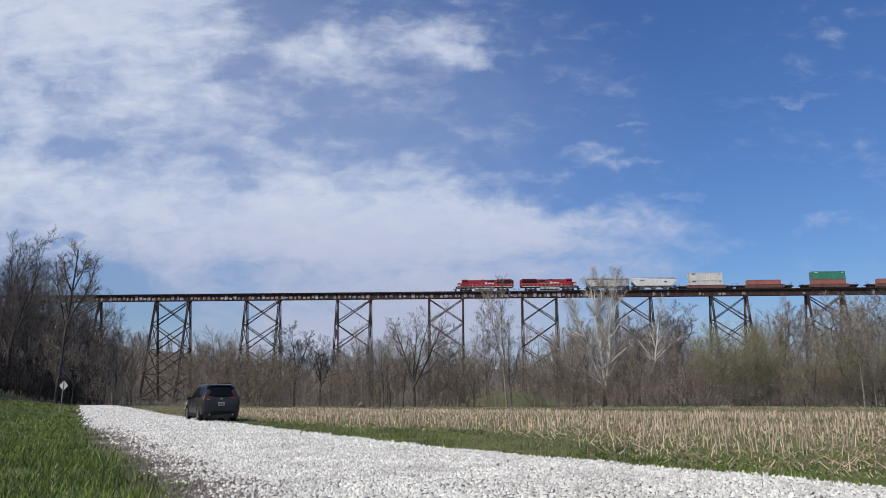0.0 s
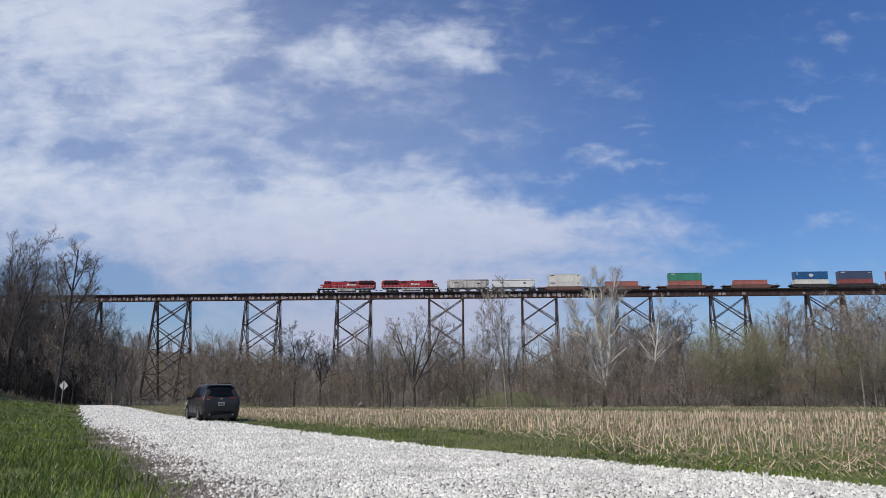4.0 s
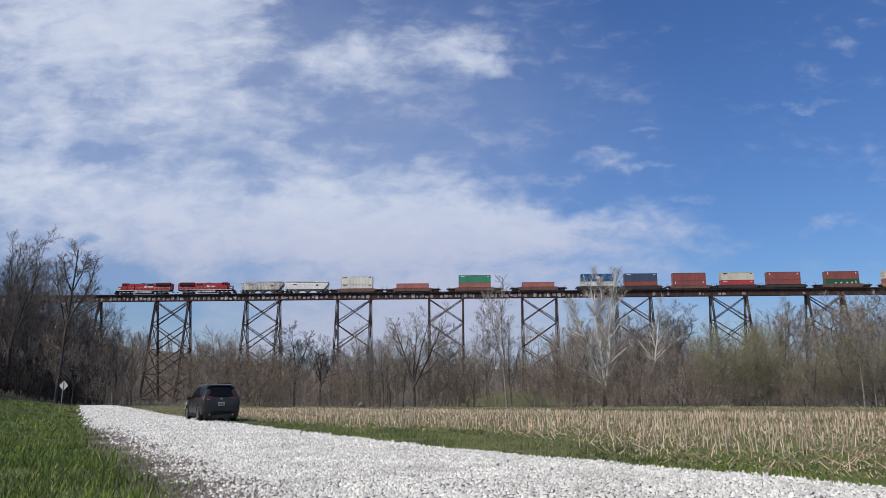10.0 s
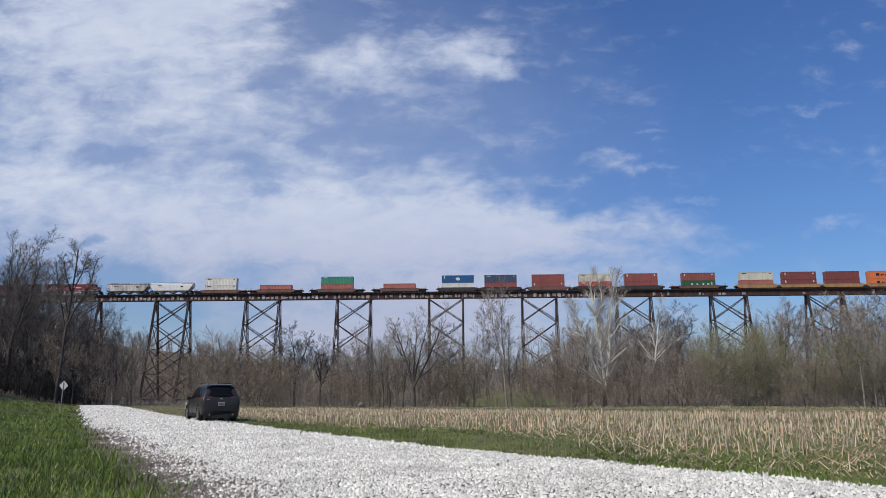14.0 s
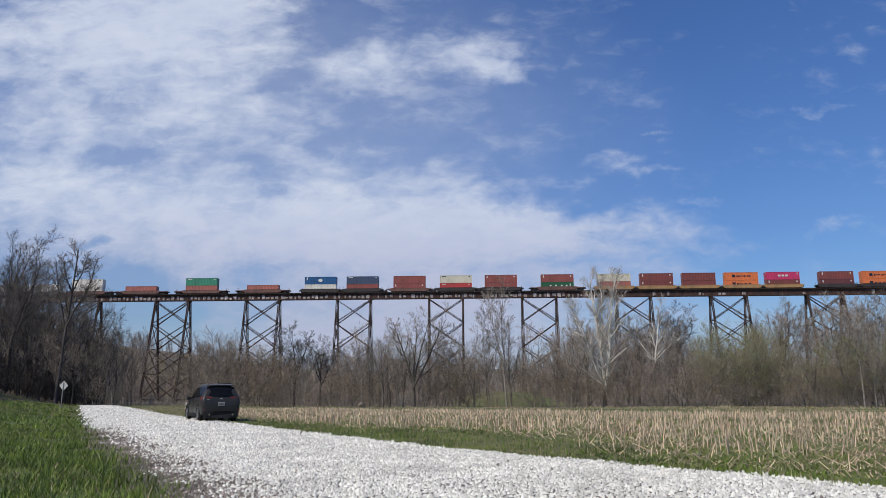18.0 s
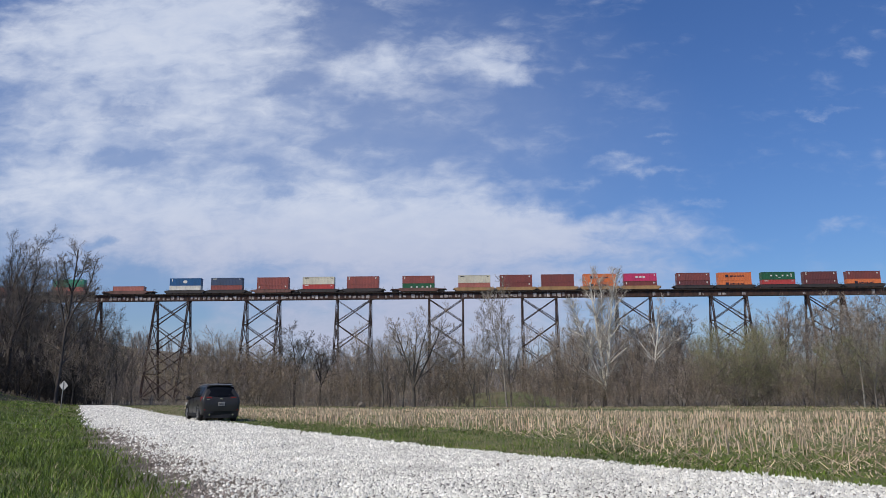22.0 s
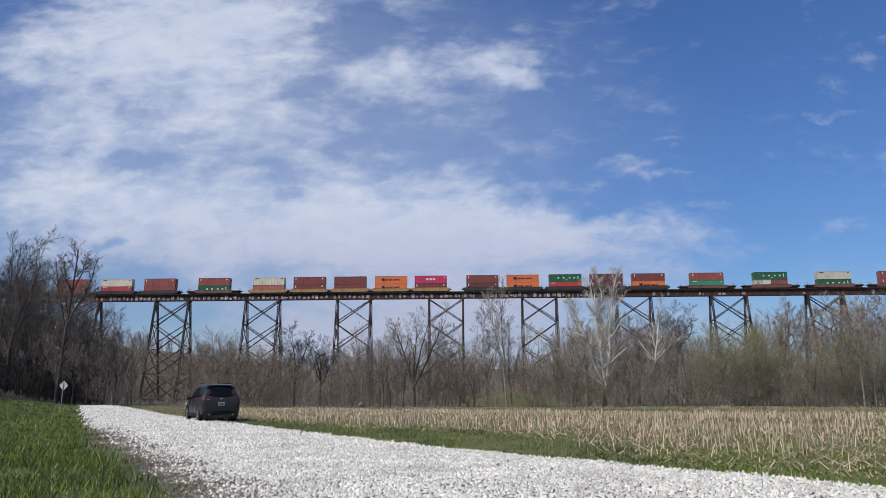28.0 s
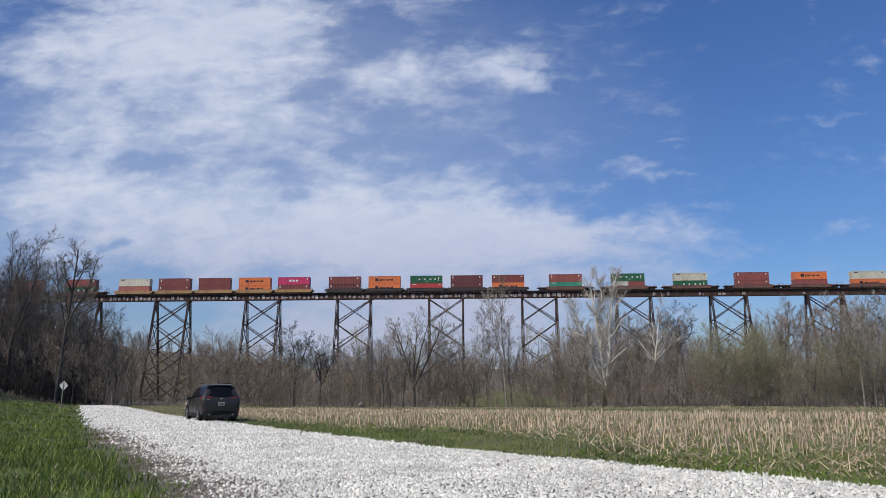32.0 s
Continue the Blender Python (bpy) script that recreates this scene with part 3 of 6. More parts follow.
MESHES = {}
for idx, (s0, ln) in enumerate(SPANS):
    key = round(ln, 1)
    if key not in MESHES:
        MESHES[key] = plate_girder(ln)[0]
    span = thing("girder_span", BRIDGE @ Matrix.Translation((s0, 0, GIRDER_LOW)), "rust-streaked riveted plate girder span with spray-painted panels" if s0 < 110 else "rust-streaked riveted plate girder span", "bridge girder", "girder spans of the viaduct")
    for n in LINES:
        part("plate_girder", MESHES[key], None, span, at=Matrix.Translation((0, n, 0)))
    for j in range(int(ln // 3) + 1):
        s = Shape()
        x = 0.4 + (ln - 0.8) * j / max(1, int(ln // 3))
        s.beam((x, LINES[0], 0.3), (x, LINES[1], 1.8), 0.1)
        s.beam((x, LINES[0], 1.8), (x, LINES[1], 0.3), 0.1)
        part("cross_frame", s, STEEL, span)
    lots = 0.92 if s0 < 20 else 0.7 if s0 < 60 else 0.25 if s0 < 110 else 0.06
    if -190 < s0 < 190:
        for sc in scrawl(ln, idx, lots):
            part("spray_paint", sc, SCRAWL, span, "unreadable pale spray-painted mark", at=Matrix.Translation((0, LINES[0], 0)))

# deck: ties, guard timbers, rails, walkway edge
deck = thing("viaduct_deck", BRIDGE, "open timber railway deck with ties, guard timbers and a single track", "railway track")
D0, D1 = SPANS[0][0], SPANS[-1][0] + SPANS[-1][1]
ties = np.arange(D0, D1, 0.52)
base = np.array([(x, y, z) for z in (-0.10, 0.10) for x, y in ((-0.12, -1.75), (0.12, -1.75), (0.12, 1.75), (-0.12, 1.75))])
cube = np.array([(3, 2, 1, 0), (4, 5, 6, 7), (0, 1, 5, 4), (1, 2, 6, 5), (2, 3, 7, 6), (3, 0, 4, 7)])
jit = np.random.default_rng(3).uniform(-0.06, 0.06, len(ties))
tv = base[None] + np.stack([ties, 1.02 + jit, np.full(len(ties), GIRDER_TOP + 0.10)], 1)[:, None]
bulk("tie_bed", tv.reshape(-1, 3), (cube[None] + 8 * np.arange(len(ties))[:, None, None]).reshape(-1, 4), TIMBER, "worn timber ties", "", parent=deck, kind="stuff")
for n in (-0.55, 2.59):
    s = Shape()
    x = D0
    while x < D1:
        s.box(x + 4.5, n, GIRDER_TOP + 0.27, 8.97, 0.2, 0.14)
        x += 9
    part("guard_timber", s, TIMBER, deck)
for n in (0.27, 1.77):
    s = Shape()
    a, b = D0 - 330, D1 + 500
    for w, z, h in ((0.14, 0.015, 0.03), (0.02, 0.09, 0.12), (0.075, 0.155, 0.05)):
        s.box((a + b) / 2, n, RAIL_Z - 0.18 + z, b - a, w, h)
    part("rail", s, RAIL, deck)

# ================= train =================
SPEED = -13.17                         # metres a second along the viaduct
AXIS_N = 1.02
ROLLING = []                           # things of the train and their places along the track at the start


def on_track(s):
    return BRIDGE @ Matrix.Translation((s, AXIS_N, RAIL_Z))


def rolling(name, s, label, category, group=""):
    t = thing(name, on_track(s), label, category, group)
    ROLLING.append((t, s, 0.0))
    return t


def truck_meshes(axles, wheel_r):
    s = Shape()
    span = 1.75 * (axles - 1)
    for y in (-1.05, 1.05):
        s.box(0, y, wheel_r + 0.12, span + 0.5, 0.16, 0.22, 0, 1, 0.04)
        s.box(0, y, wheel_r - 0.12, span * 0.6, 0.14, 0.3, 0, 1, 0.04)
        for j in range(axles):
            s.box(-span / 2 + j * 1.75, y, wheel_r, 0.34, 0.22, 0.34, 0, 1, 0.05)
    s.box(0, 0, wheel_r + 0.1, 0.5, 2.1, 0.26)
    w = Shape()
    for y in (-0.77, 0.77):
        w.disc(0, y, wheel_r, wheel_r, 0.14, 18)
        w.disc(0, y * 0.93, wheel_r, wheel_r + 0.03, 0.03, 18)
    w.tube([(0, -0.8, wheel_r), (0, 0.8, wheel_r)], 0.09, 8)
    return s.mesh("truck_frame", DARKGREY), w.mesh("wheelset", WHEEL, False), span


TRUCK2, TRUCK3 = truck_meshes(2, 0.46), truck_meshes(3, 0.53)


def truck(parent, x, kind):
    fr = part("truck", kind[0], None, parent, "cast steel truck with its wheels", at=Matrix.Translation((x, 0, 0)))
    n = 2 if kind is TRUCK2 else 3
    for j in range(n):
        part("wheelset", kind[1], None, fr, at=Matrix.Translation((-kind[2] / 2 + j * 1.75, 0, 0)))


def coupler(parent, x, sign):
    s = Shape()
    s.box(x + sign * 0.35, 0, 0.85, 0.8, 0.2, 0.22, 0, 1, 0.03)
    s.box(x + sign * 0.7, 0, 0.85, 0.3, 0.32, 0.34, 0, 1, 0.05)
    part("coupler", s, DARKGREY, parent)


def locomotive(s, facing):
    """facing -1: the cab leads; 1: it trails."""
    t = rolling("diesel_locomotive", s, "bright red diesel freight locomotive with white markings and black roof" if facing < 0 else "bright red diesel freight locomotive running cab-last with white markings", "locomotive", "locomotives of the train")
    k = -facing                                    # +1 keeps the cab at -x

    def B(sh, x, y, z, sx, sy, sz, slot=0, c=0.0, taper=1.0):
        sh.box(k * x, y, z, sx, sy, sz, slot, taper, c)

    a = Shape()
    B(a, 0, 0, 1.52, 21.6, 3.05, 0.30, 0, 0.04)
    part("frame", a, BLACK, t)
    a = Shape()
    for y in (-1.54, 1.54):
        B(a, 0, y, 1.60, 20.8, 0.05, 0.16)
    part("sill_stripe", a, MARK_W, t, "white sill stripe")
    a = Shape()
    B(a, 2.4, 0, 2.95, 17.4, 1.9, 2.5, 0, 0.12)
    B(a, -4.9, 0, 2.75, 2.6, 2.7, 2.1, 0, 0.10)
    part("long_hood", a, P_RED, t)
    a = Shape()
    B(a, 7.6, 0, 3.95, 5.8, 3.0, 1.1, 0, 0.14)
    part("radiator_section", a, P_RED, t)
    a = Shape()
    for y in (-1.515, 1.515):
        B(a, 7.6, y, 3.95, 5.2, 0.03, 0.75)
    for y in (-0.965, 0.965):
        B(a, 2.6, y, 3.75, 2.2, 0.03, 0.7)
    part("grilles", a, BLACK, t, "black radiator grilles")
    a = Shape()
    B(a, 1.6, 0, 4.27, 15.0, 1.5, 0.16, 0, 0.05)
    for x in (5.8, 7.6, 9.4):
        a.tube([(k * x, 0, 4.45), (k * x, 0, 4.66)], 0.68, 16)
    B(a, -0.6, 0, 4.42, 1.2, 0.9, 0.24, 0, 0.05)
    part("roof_fans", a, BLACK, t, "black roof with cooling fans and exhaust")
    a = Shape()
    B(a, -7.3, 0, 3.10, 2.5, 3.05, 2.75, 0, 0.16)
    cab = part("cab", a, P_RED, t)
    a = Shape()
    for y in (-1.53, 1.53):
        for x in (-7.85, -6.8):
            B(a, x, y, 3.72, 0.8, 0.03, 0.68)
    for y in (-0.75, 0.75):
        B(a, -8.56, y, 3.72, 0.04, 1.1, 0.62)
    part("cab_windows", a, GLASS_DARK, cab, "dark cab windows")
    a = Shape()
    B(a, -9.35, 0, 2.45, 1.75, 2.0, 1.55, 0, 0.18)
    nose = part("nose", a, P_RED, t)
    a = Shape()
    B(a, -10.235, 0, 2.35, 0.03, 1.7, 0.62)
    for y in (-1.012, 1.012):
        B(a, -9.7, y, 2.35, 0.9, 0.02, 0.5)
    part("nose_stripe", a, MARK_W, nose, "white nose stripes")
    a = Shape()
    B(a, -10.75, 0, 0.95, 0.35, 2.9, 1.3, 0, 0.06)
    B(a, -11.05, 0, 0.5, 0.45, 2.7, 0.55, 0, 0.05, 0.8)
    part("pilot", a, BLACK, t, "black snow plough pilot")
    a = Shape()
    B(a, -0.2, 0, 0.98, 7.2, 2.75, 0.9, 0, 0.14)
    part("fuel_tank", a, P_GREY, t, "pale grey fuel tank")
    a = Shape()
    for y in (-1.46, 1.46):
        for j in range(15):
            x = -10.5 + j * 1.5
            if -8.7 < x < -5.9:
                continue
            a.beam((k * x, y, 1.66), (k * x, y, 2.65), 0.04)
        a.beam((k * -5.8, y, 2.65), (k * 10.5, y, 2.65), 0.04)
        a.beam((k * -10.5, y, 2.65), (k * -8.7, y, 2.65), 0.04)
    part("handrail", a, MARK_W, t, "white handrails")
    r = random.Random(4)
    for y in (-0.966, 0.966):                       # unlettered emblem and name bars
        a = Shape()
        B(a, 0.6 * k, y, 3.05, 0.75, 0.02, 0.8)
        part("emblem", a, MARK_W, t, "plain white emblem")
        x = 1.25
        for j in range(6):
            w = r.uniform(0.28, 0.5)
            part("name_bar", Shape().box(x + w / 2 - 0.4, y, 3.0, w, 0.02, r.uniform(0.35, 0.55)), MARK_W, t, "white lettering bar")
            x += w + 0.1
    for x in (-7.0, 7.0):
        truck(t, x, TRUCK3)
    coupler(t, -11.0, -1)
    coupler(t, 11.0, 1)
    return t


def hopper(s, length, color, label):
    t = rolling("covered_hopper", s, label, "hopper car", "hopper cars of the train")
    L = length / 2 - 0.5
    prof = [(-1.55, 1.25), (-1.60, 1.9), (-1.60, 3.6), (-1.45, 4.05), (-0.8, 4.45), (0.8, 4.45), (1.45, 4.05), (1.60, 3.6), (1.60, 1.9), (1.55, 1.25)]
    a = Shape()
    rings = []
    for x, low in ((-L, 2.9), (-L + 0.05, 2.8), (-L + 1.35, 1.25), (L - 1.6, 1.25), (L - 0.05, 3.2), (L, 3.3)):
        rings.append([(x, y, max(z, low)) for y, z in prof])
    a.loft(rings)
    body = part("body", a, color, t)
    post = Shape().box(0, 0, 2.75, 0.09, 0.05, 1.75).mesh("side_post", color)
    for j in range(10):
        for y in (-1.61, 1.61):
            part("side_post", post, None, body, at=Matrix.Translation((-L + 1.9 + (2 * L - 3.8) * j / 9, y, 0)))
    a = Shape()
    for y in (-1.57, 1.57):
        a.box(0, y, 1.28, 2 * L, 0.12, 0.24, 0, 1, 0.03)
        a.box(0, y, 4.02, 2 * L, 0.1, 0.12)
    for x in (-L + 0.3, L - 0.3):
        a.box(x, 0, 1.2, 0.5, 3.0, 0.2)
        for y in (-1.4, 1.4):
            a.beam((x, y, 1.2), (x, y, 4.1), 0.1)
            a.beam((x, y, 1.3), (x - math.copysign(1.6, x), y, 2.1), 0.12)
    part("side_sill", a, DARKGREY, t)
    a = Shape()
    a.box(0, 0, 4.6, 2 * L - 0.6, 0.7, 0.05)
    for j in range(5):
        a.box(-L * 0.8 + j * L * 0.4, 0, 4.52, 1.0, 0.6, 0.2, 0, 1, 0.05)
    part("roof_walk", a, DARKGREY, t, "dark roof walkway and hatches")
    for j in range(3):
        a = Shape()
        x = (j - 1) * L * 0.52
        a.loft([[(x - 0.55, -0.7, 0.35), (x + 0.55, -0.7, 0.35), (x + 0.55, 0.7, 0.35), (x - 0.55, 0.7, 0.35)], [(x - 1.6, -1.4, 1.3), (x + 1.6, -1.4, 1.3), (x + 1.6, 1.4, 1.3), (x - 1.6, 1.4, 1.3)]])
        part("discharge_chute", a, color, t, "pale tapered discharge chute")
    for y in (-1.645, 1.645):
        for x, z, sx, sz in ((-L * 0.55, 3.3, 1.6, 0.25), (L * 0.5, 2.9, 0.9, 0.5)):
            a = Shape()
            a.box(x, y, z, sx, 0.02, sz)
            part("marking", a, MARK_D, t, "small dark marking")
    for x in (-L + 1.2, L - 1.2):
        truck(t, x, TRUCK2)
    coupler(t, -L, -1)
    coupler(t, L, 1)
    return t


CT_L, CT_W, CT_H = 12.19, 2.44, 2.9
CT_CACHE = {}


def container_meshes(color, length):
    key = (color.name, length)
    if key in CT_CACHE:
        return CT_CACHE[key]
    a = Shape()
    L, W, H = length / 2 - 0.06, CT_W / 2 - 0.03, CT_H
    n = int(length / 0.56)
    for sg in (-1, 1):                              # corrugated sides
        line = []
        for j in range(n):
            x0, p = -L + 2 * L * j / n, 2 * L / n
            line += [(x0, 0.0), (x0 + p * 0.35, 0.0), (x0 + p * 0.5, -0.045), (x0 + p * 0.85, -0.045)]
        line.append((L, 0.0))
        v = [(x, sg * (W + d), z) for z in (0.12, H - 0.08) for x, d in line]
        m_ = len(line)
        fs = [(j, j + 1, m_ + j + 1, m_ + j) for j in range(m_ - 1)]
        a.add(v, fs if sg < 0 else [q[::-1] for q in fs])
    a.box(0, 0, 0.10, 2 * L, 2 * W, 0.1)
    a.box(0, 0, H - 0.06, 2 * L, 2 * W, 0.06)
    a.box(L - 0.02, 0, H / 2, 0.04, 2 * W, H - 0.2)
    shell = a.mesh("shell", color)
    a = Shape()
    L, W = length / 2, CT_W / 2
    for x in (-L + 0.08, L - 0.08):
        for y in (-W + 0.08, W - 0.08):
            a.box(x, y, H / 2, 0.16, 0.16, H, 0, 1, 0.02)
            for z in (0.06, H - 0.06):
                a.box(x, y, z, 0.2, 0.18, 0.13)
    for y in (-W + 0.05, W - 0.05):
        a.box(0, y, 0.09, 2 * L - 0.3, 0.1, 0.17)
        a.box(0, y, H - 0.06, 2 * L - 0.3, 0.08, 0.11)
    for x in (-L + 0.06, L - 0.06):
        for z in (0.09, H - 0.07):
            a.box(x, 0, z, 0.1, 2 * W - 0.3, 0.13)
    frame_mesh = a.mesh("corner_frame", color)
    a = Shape()
    a.box(-L + 0.05, -0.57, H / 2, 0.05, 1.1, H - 0.3)
    door = a.mesh("door", color)
    a = Shape()
    for y in (-0.85, -0.3):
        a.tube([(-L - 0.0, y, 0.2), (-L - 0.0, y, H - 0.2)], 0.02, 6)
        a.box(-L, y, 1.0, 0.04, 0.2, 0.06)
    bars = a.mesh("lock_bars", GALV)
    CT_CACHE[key] = (shell, frame_mesh, door, bars)
    return CT_CACHE[key]


def markings(style, length):
    """Plain bars and shapes for what is lettered on the side towards the field, one mesh each."""
    y = -CT_W / 2 - 0.018
    L = length / 2
    out = []

    def bar(x, z, w, h):
        out.append(Shape().box(x, y, z, w, 0.012, h))
    if style == "corner":
        bar(-L + 1.6, 2.45, 1.5, 0.26)
        bar(L - 1.0, 2.35, 0.7, 0.2)
    elif style == "post":
        bar(-L + 0.9, 2.1, 0.32, 0.9)
        bar(L - 1.1, 2.2, 0.45, 0.5)
    elif style == "emblem":
        pts = [(math.cos(q * math.tau / 14) * 0.85, math.sin(q * math.tau / 14) * 0.6) for q in range(14)]
        out.append(Shape().loft([[(px, y + d, 1.5 + pz) for px, pz in pts] for d in (0.006, -0.006)]))
        bar(-L + 1.0, 2.2, 0.3, 1.0)
    elif style == "name":                           # square emblem and a run of letter bars
        bar(-2.9, 1.55, 1.15, 0.95)
        for j, w in enumerate((0.42, 0.3, 0.34, 0.3, 0.3, 0.12, 0.4, 0.26, 0.3, 0.3, 0.34)):
            bar(-1.6 + j * 0.47, 1.5 - (0.0 if j % 3 else 0.06), w, 0.62 if j in (0, 6, 10) else 0.45)
    elif style == "four":
        for x in (-2.6, -0.6, 1.6, 3.4):
            s = Shape()
            s.box(x, y, 1.5, 0.62, 0.012, 0.55)
            out.append(s)
        bar(0.4, 0.75, 0.9, 0.14)
        bar(4.75, 1.6, 0.34, 1.3)
    elif style == "big":
        for x in (-1.3, 0.05, 1.35):
            s = Shape()
            s.box(x, y, 1.5, 0.95, 0.012, 0.72)
            out.append(s)
        bar(L - 0.8, 2.2, 0.3, 0.7)
    return out


MARK_CACHE = {}


def container(s, z, color, word, style, length=CT_L, mark=None):
    t = rolling("container", s, word + " steel shipping container on the moving train", "shipping container", "containers on the train")
    ROLLING[-1] = (t, s, z)
    t.matrix_basis = on_track(s) @ Matrix.Translation((0, 0, z))
    shell, fr, door, bars = container_meshes(color, length)
    part("shell", shell, None, t)
    part("corner_frame", fr, None, t)
    for y in (0, 1.14):
        d = part("door", door, None, t, at=Matrix.Translation((0, y, 0)))
        part("lock_bars", bars, None, d)
    if style:
        key = (style, length, mark or MARK_W)
        if key not in MARK_CACHE:
            MARK_CACHE[key] = [q.mesh("marking", mark or MARK_W) for q in markings(style, length)]
        for q in MARK_CACHE[key]:
            part("marking", q, None, t, "plain lettering bar")
    return t


def well_car(s, half, color, word, ends):
    """One unit of a well car: side sills that dip between end platforms. ends: trucks at (left, right)."""
    t = rolling("well_car", s, word + " low well car carrying containers", "well car", "well cars of the train")
    hw = min(half - 1.1, 6.75)
    for y in (-1.42, 1.42):
        a = Shape()
        prof = [(-half + 0.5, 1.20), (-hw - 1.2, 1.24), (-hw - 0.2, 1.46), (hw + 0.2, 1.46), (hw + 1.2, 1.24), (half - 0.5, 1.20), (half - 0.5, 1.02), (hw + 0.9, 0.95), (hw, 0.26), (-hw, 0.26), (-hw - 0.9, 0.95), (-half + 0.5, 1.02)]
        a.loft([[(x, y + d, z) for x, z in prof] for d in (0.06, -0.06)])
        for j in range(9):
            x = -hw + 0.4 + j * (2 * hw - 0.8) / 8
            a.box(x, y + math.copysign(0.09, y), 0.86, 0.10, 0.08, 1.12)
        a.box(0, y, 1.46, 2 * hw - 0.5, 0.26, 0.10)
        a.box(0, y, 0.30, 2 * hw, 0.26, 0.10)
        part("side_sill", a, color, t)
    a = Shape()
    for x in (-hw + 0.2, -2.5, 2.5, hw - 0.2):
        a.box(x, 0, 0.25, 0.5, 2.7, 0.16)
    part("well_floor", a, DARKGREY, t)
    for sg in (-1, 1):
        a = Shape()
        a.box(sg * (hw + half) / 2, 0, 1.10, half - hw, 2.5 if half < 9 else 2.7, 0.18)
        a.box(sg * (half - 0.9), 0, 1.32, 0.16, 2.2, 0.3)
        for y in (-1.1, 1.1):
            a.beam((sg * (half - 0.7), y, 1.3), (sg * (half - 0.7), y, 2.1), 0.05)
        a.beam((sg * (half - 0.7), -1.1, 2.1), (sg * (half - 0.7), 1.1, 2.1), 0.05)
        part("end_platform", a, color, t)
    for sg, on in zip((-1, 1), ends):
        if on == 2:
            truck(t, sg * (half - 1.9), TRUCK2)
            coupler(t, sg * (half - 0.6), sg)
        elif on == 1:
            truck(t, sg * half, TRUCK2)
    return t


locomotive(15.65, -1)
locomotive(40.2, 1)
hopper(62.1, 17.0, P_GREY, "grimy light grey covered hopper car")
hopper(79.4, 17.4, P_PALE, "clean white covered hopper car")

# container stacks: place of the left end, lower box, upper box (paint, words, marking)
WH, CR = (P_WHITE, "white", "corner", MARK_D), (P_CREAM, "cream-white", "corner", MARK_D)
OR_, BR = (P_ORED, "faded orange-red", ""), (P_BRICK, "brick-red", "post")
BN, MN = (P_BROWN, "red-brown", "post"), (P_MAROON, "dark maroon", "post")
BN2 = (P_BROWN, "red-brown", "")
OG, DG = (P_ORANGE, "bright orange", "name", MARK_D), (P_DGREEN, "dark green", "four")
SG, BD = (P_GREEN, "sea-green", "corner"), (P_BRED, "bright red", "corner")
BL, NV = (P_BLUE, "blue", "emblem"), (P_NAVY, "slate-blue", "corner")
MG = (P_MAGENTA, "magenta", "big")
BR2 = (P_BRICK, "brick-red", "")
PAIR_W, PAIR_G = "short white pair", "short grey and red pair"
SINGLE, TANS, DARKS = (P_WELLBROWN, "brown"), (P_TAN, "buff-yellow"), (P_WELLGREY, "dark grey")
STACKS = [
    (92.5, WH, WH, SINGLE), (113.9, OR_, None, SINGLE), (137.6, OR_, SG, SINGLE), (161.6, OR_, None, SINGLE),
    (183.9, PAIR_W, BL, DARKS), (200.1, BR2, NV, DARKS), (218.1, BR, BR2, SINGLE), (235.8, BD, CR, DARKS), (252.9, BR2, BR, DARKS),
    (274.2, DG, BR, SINGLE),
    (295.5, OR_, CR, TANS), (311.3, BN, BN, TANS), (327.0, BN2, BN2, TANS), (342.7, OG, OG, TANS), (357.9, BN, MG, TANS),
    (377.6, MN, BN, DARKS), (392.9, OG, OG, DARKS), (408.9, BD, DG, DARKS), (424.3, MN, MN, DARKS), (440.0, OG, BN, DARKS),
    (461.7, SG, BR, SINGLE), (485.1, PAIR_G, DG, SINGLE), (508.3, DG, CR, SINGLE), (531.1, BR, BR, SINGLE), (552.3, BR2, OG, SINGLE), (573.6, OG, CR, SINGLE)]
SHARED = ((183.9, 200.1, 218.1, 235.8, 252.9), (295.5, 311.3, 327.0, 342.7, 357.9), (377.6, 392.9, 408.9, 424.3, 440.0))
for s0, low, top, (wc_, wname) in STACKS:
    mid = s0 + CT_L / 2
    z = 0.36
    group = next((g for g in SHARED if s0 in g), None)
    if group:
        i = group.index(s0)
        a = 9.0 if i == 0 else (s0 - group[i - 1]) / 2
        b = 9.0 if i == 4 else (group[i + 1] - s0) / 2
        shift = 0.0
        half = min(a, b)
        well_car(mid, half, wc_, wname, (2 if i == 0 else 0, 2 if i == 4 else 1))
    else:
        well_car(mid, 10.6, wc_, wname, (2, 2))
    if low in (PAIR_W, PAIR_G):
        for j, sx in enumerate((-3.06, 3.06)):
            c = ((P_WHITE, "short white"), (P_WHITE, "short white")) if low == PAIR_W else ((P_GREY, "short pale grey"), (P_BRICK, "short brick-red"))
            container(mid + sx, z, c[j][0], c[j][1], "", 6.06)
    else:
        container(mid, z, low[0], low[1], low[2], CT_L, low[3] if len(low) > 3 else None)
    if top:
        container(mid, z + CT_H + 0.02, top[0], top[1], top[2], CT_L, top[3] if len(top) > 3 else None)

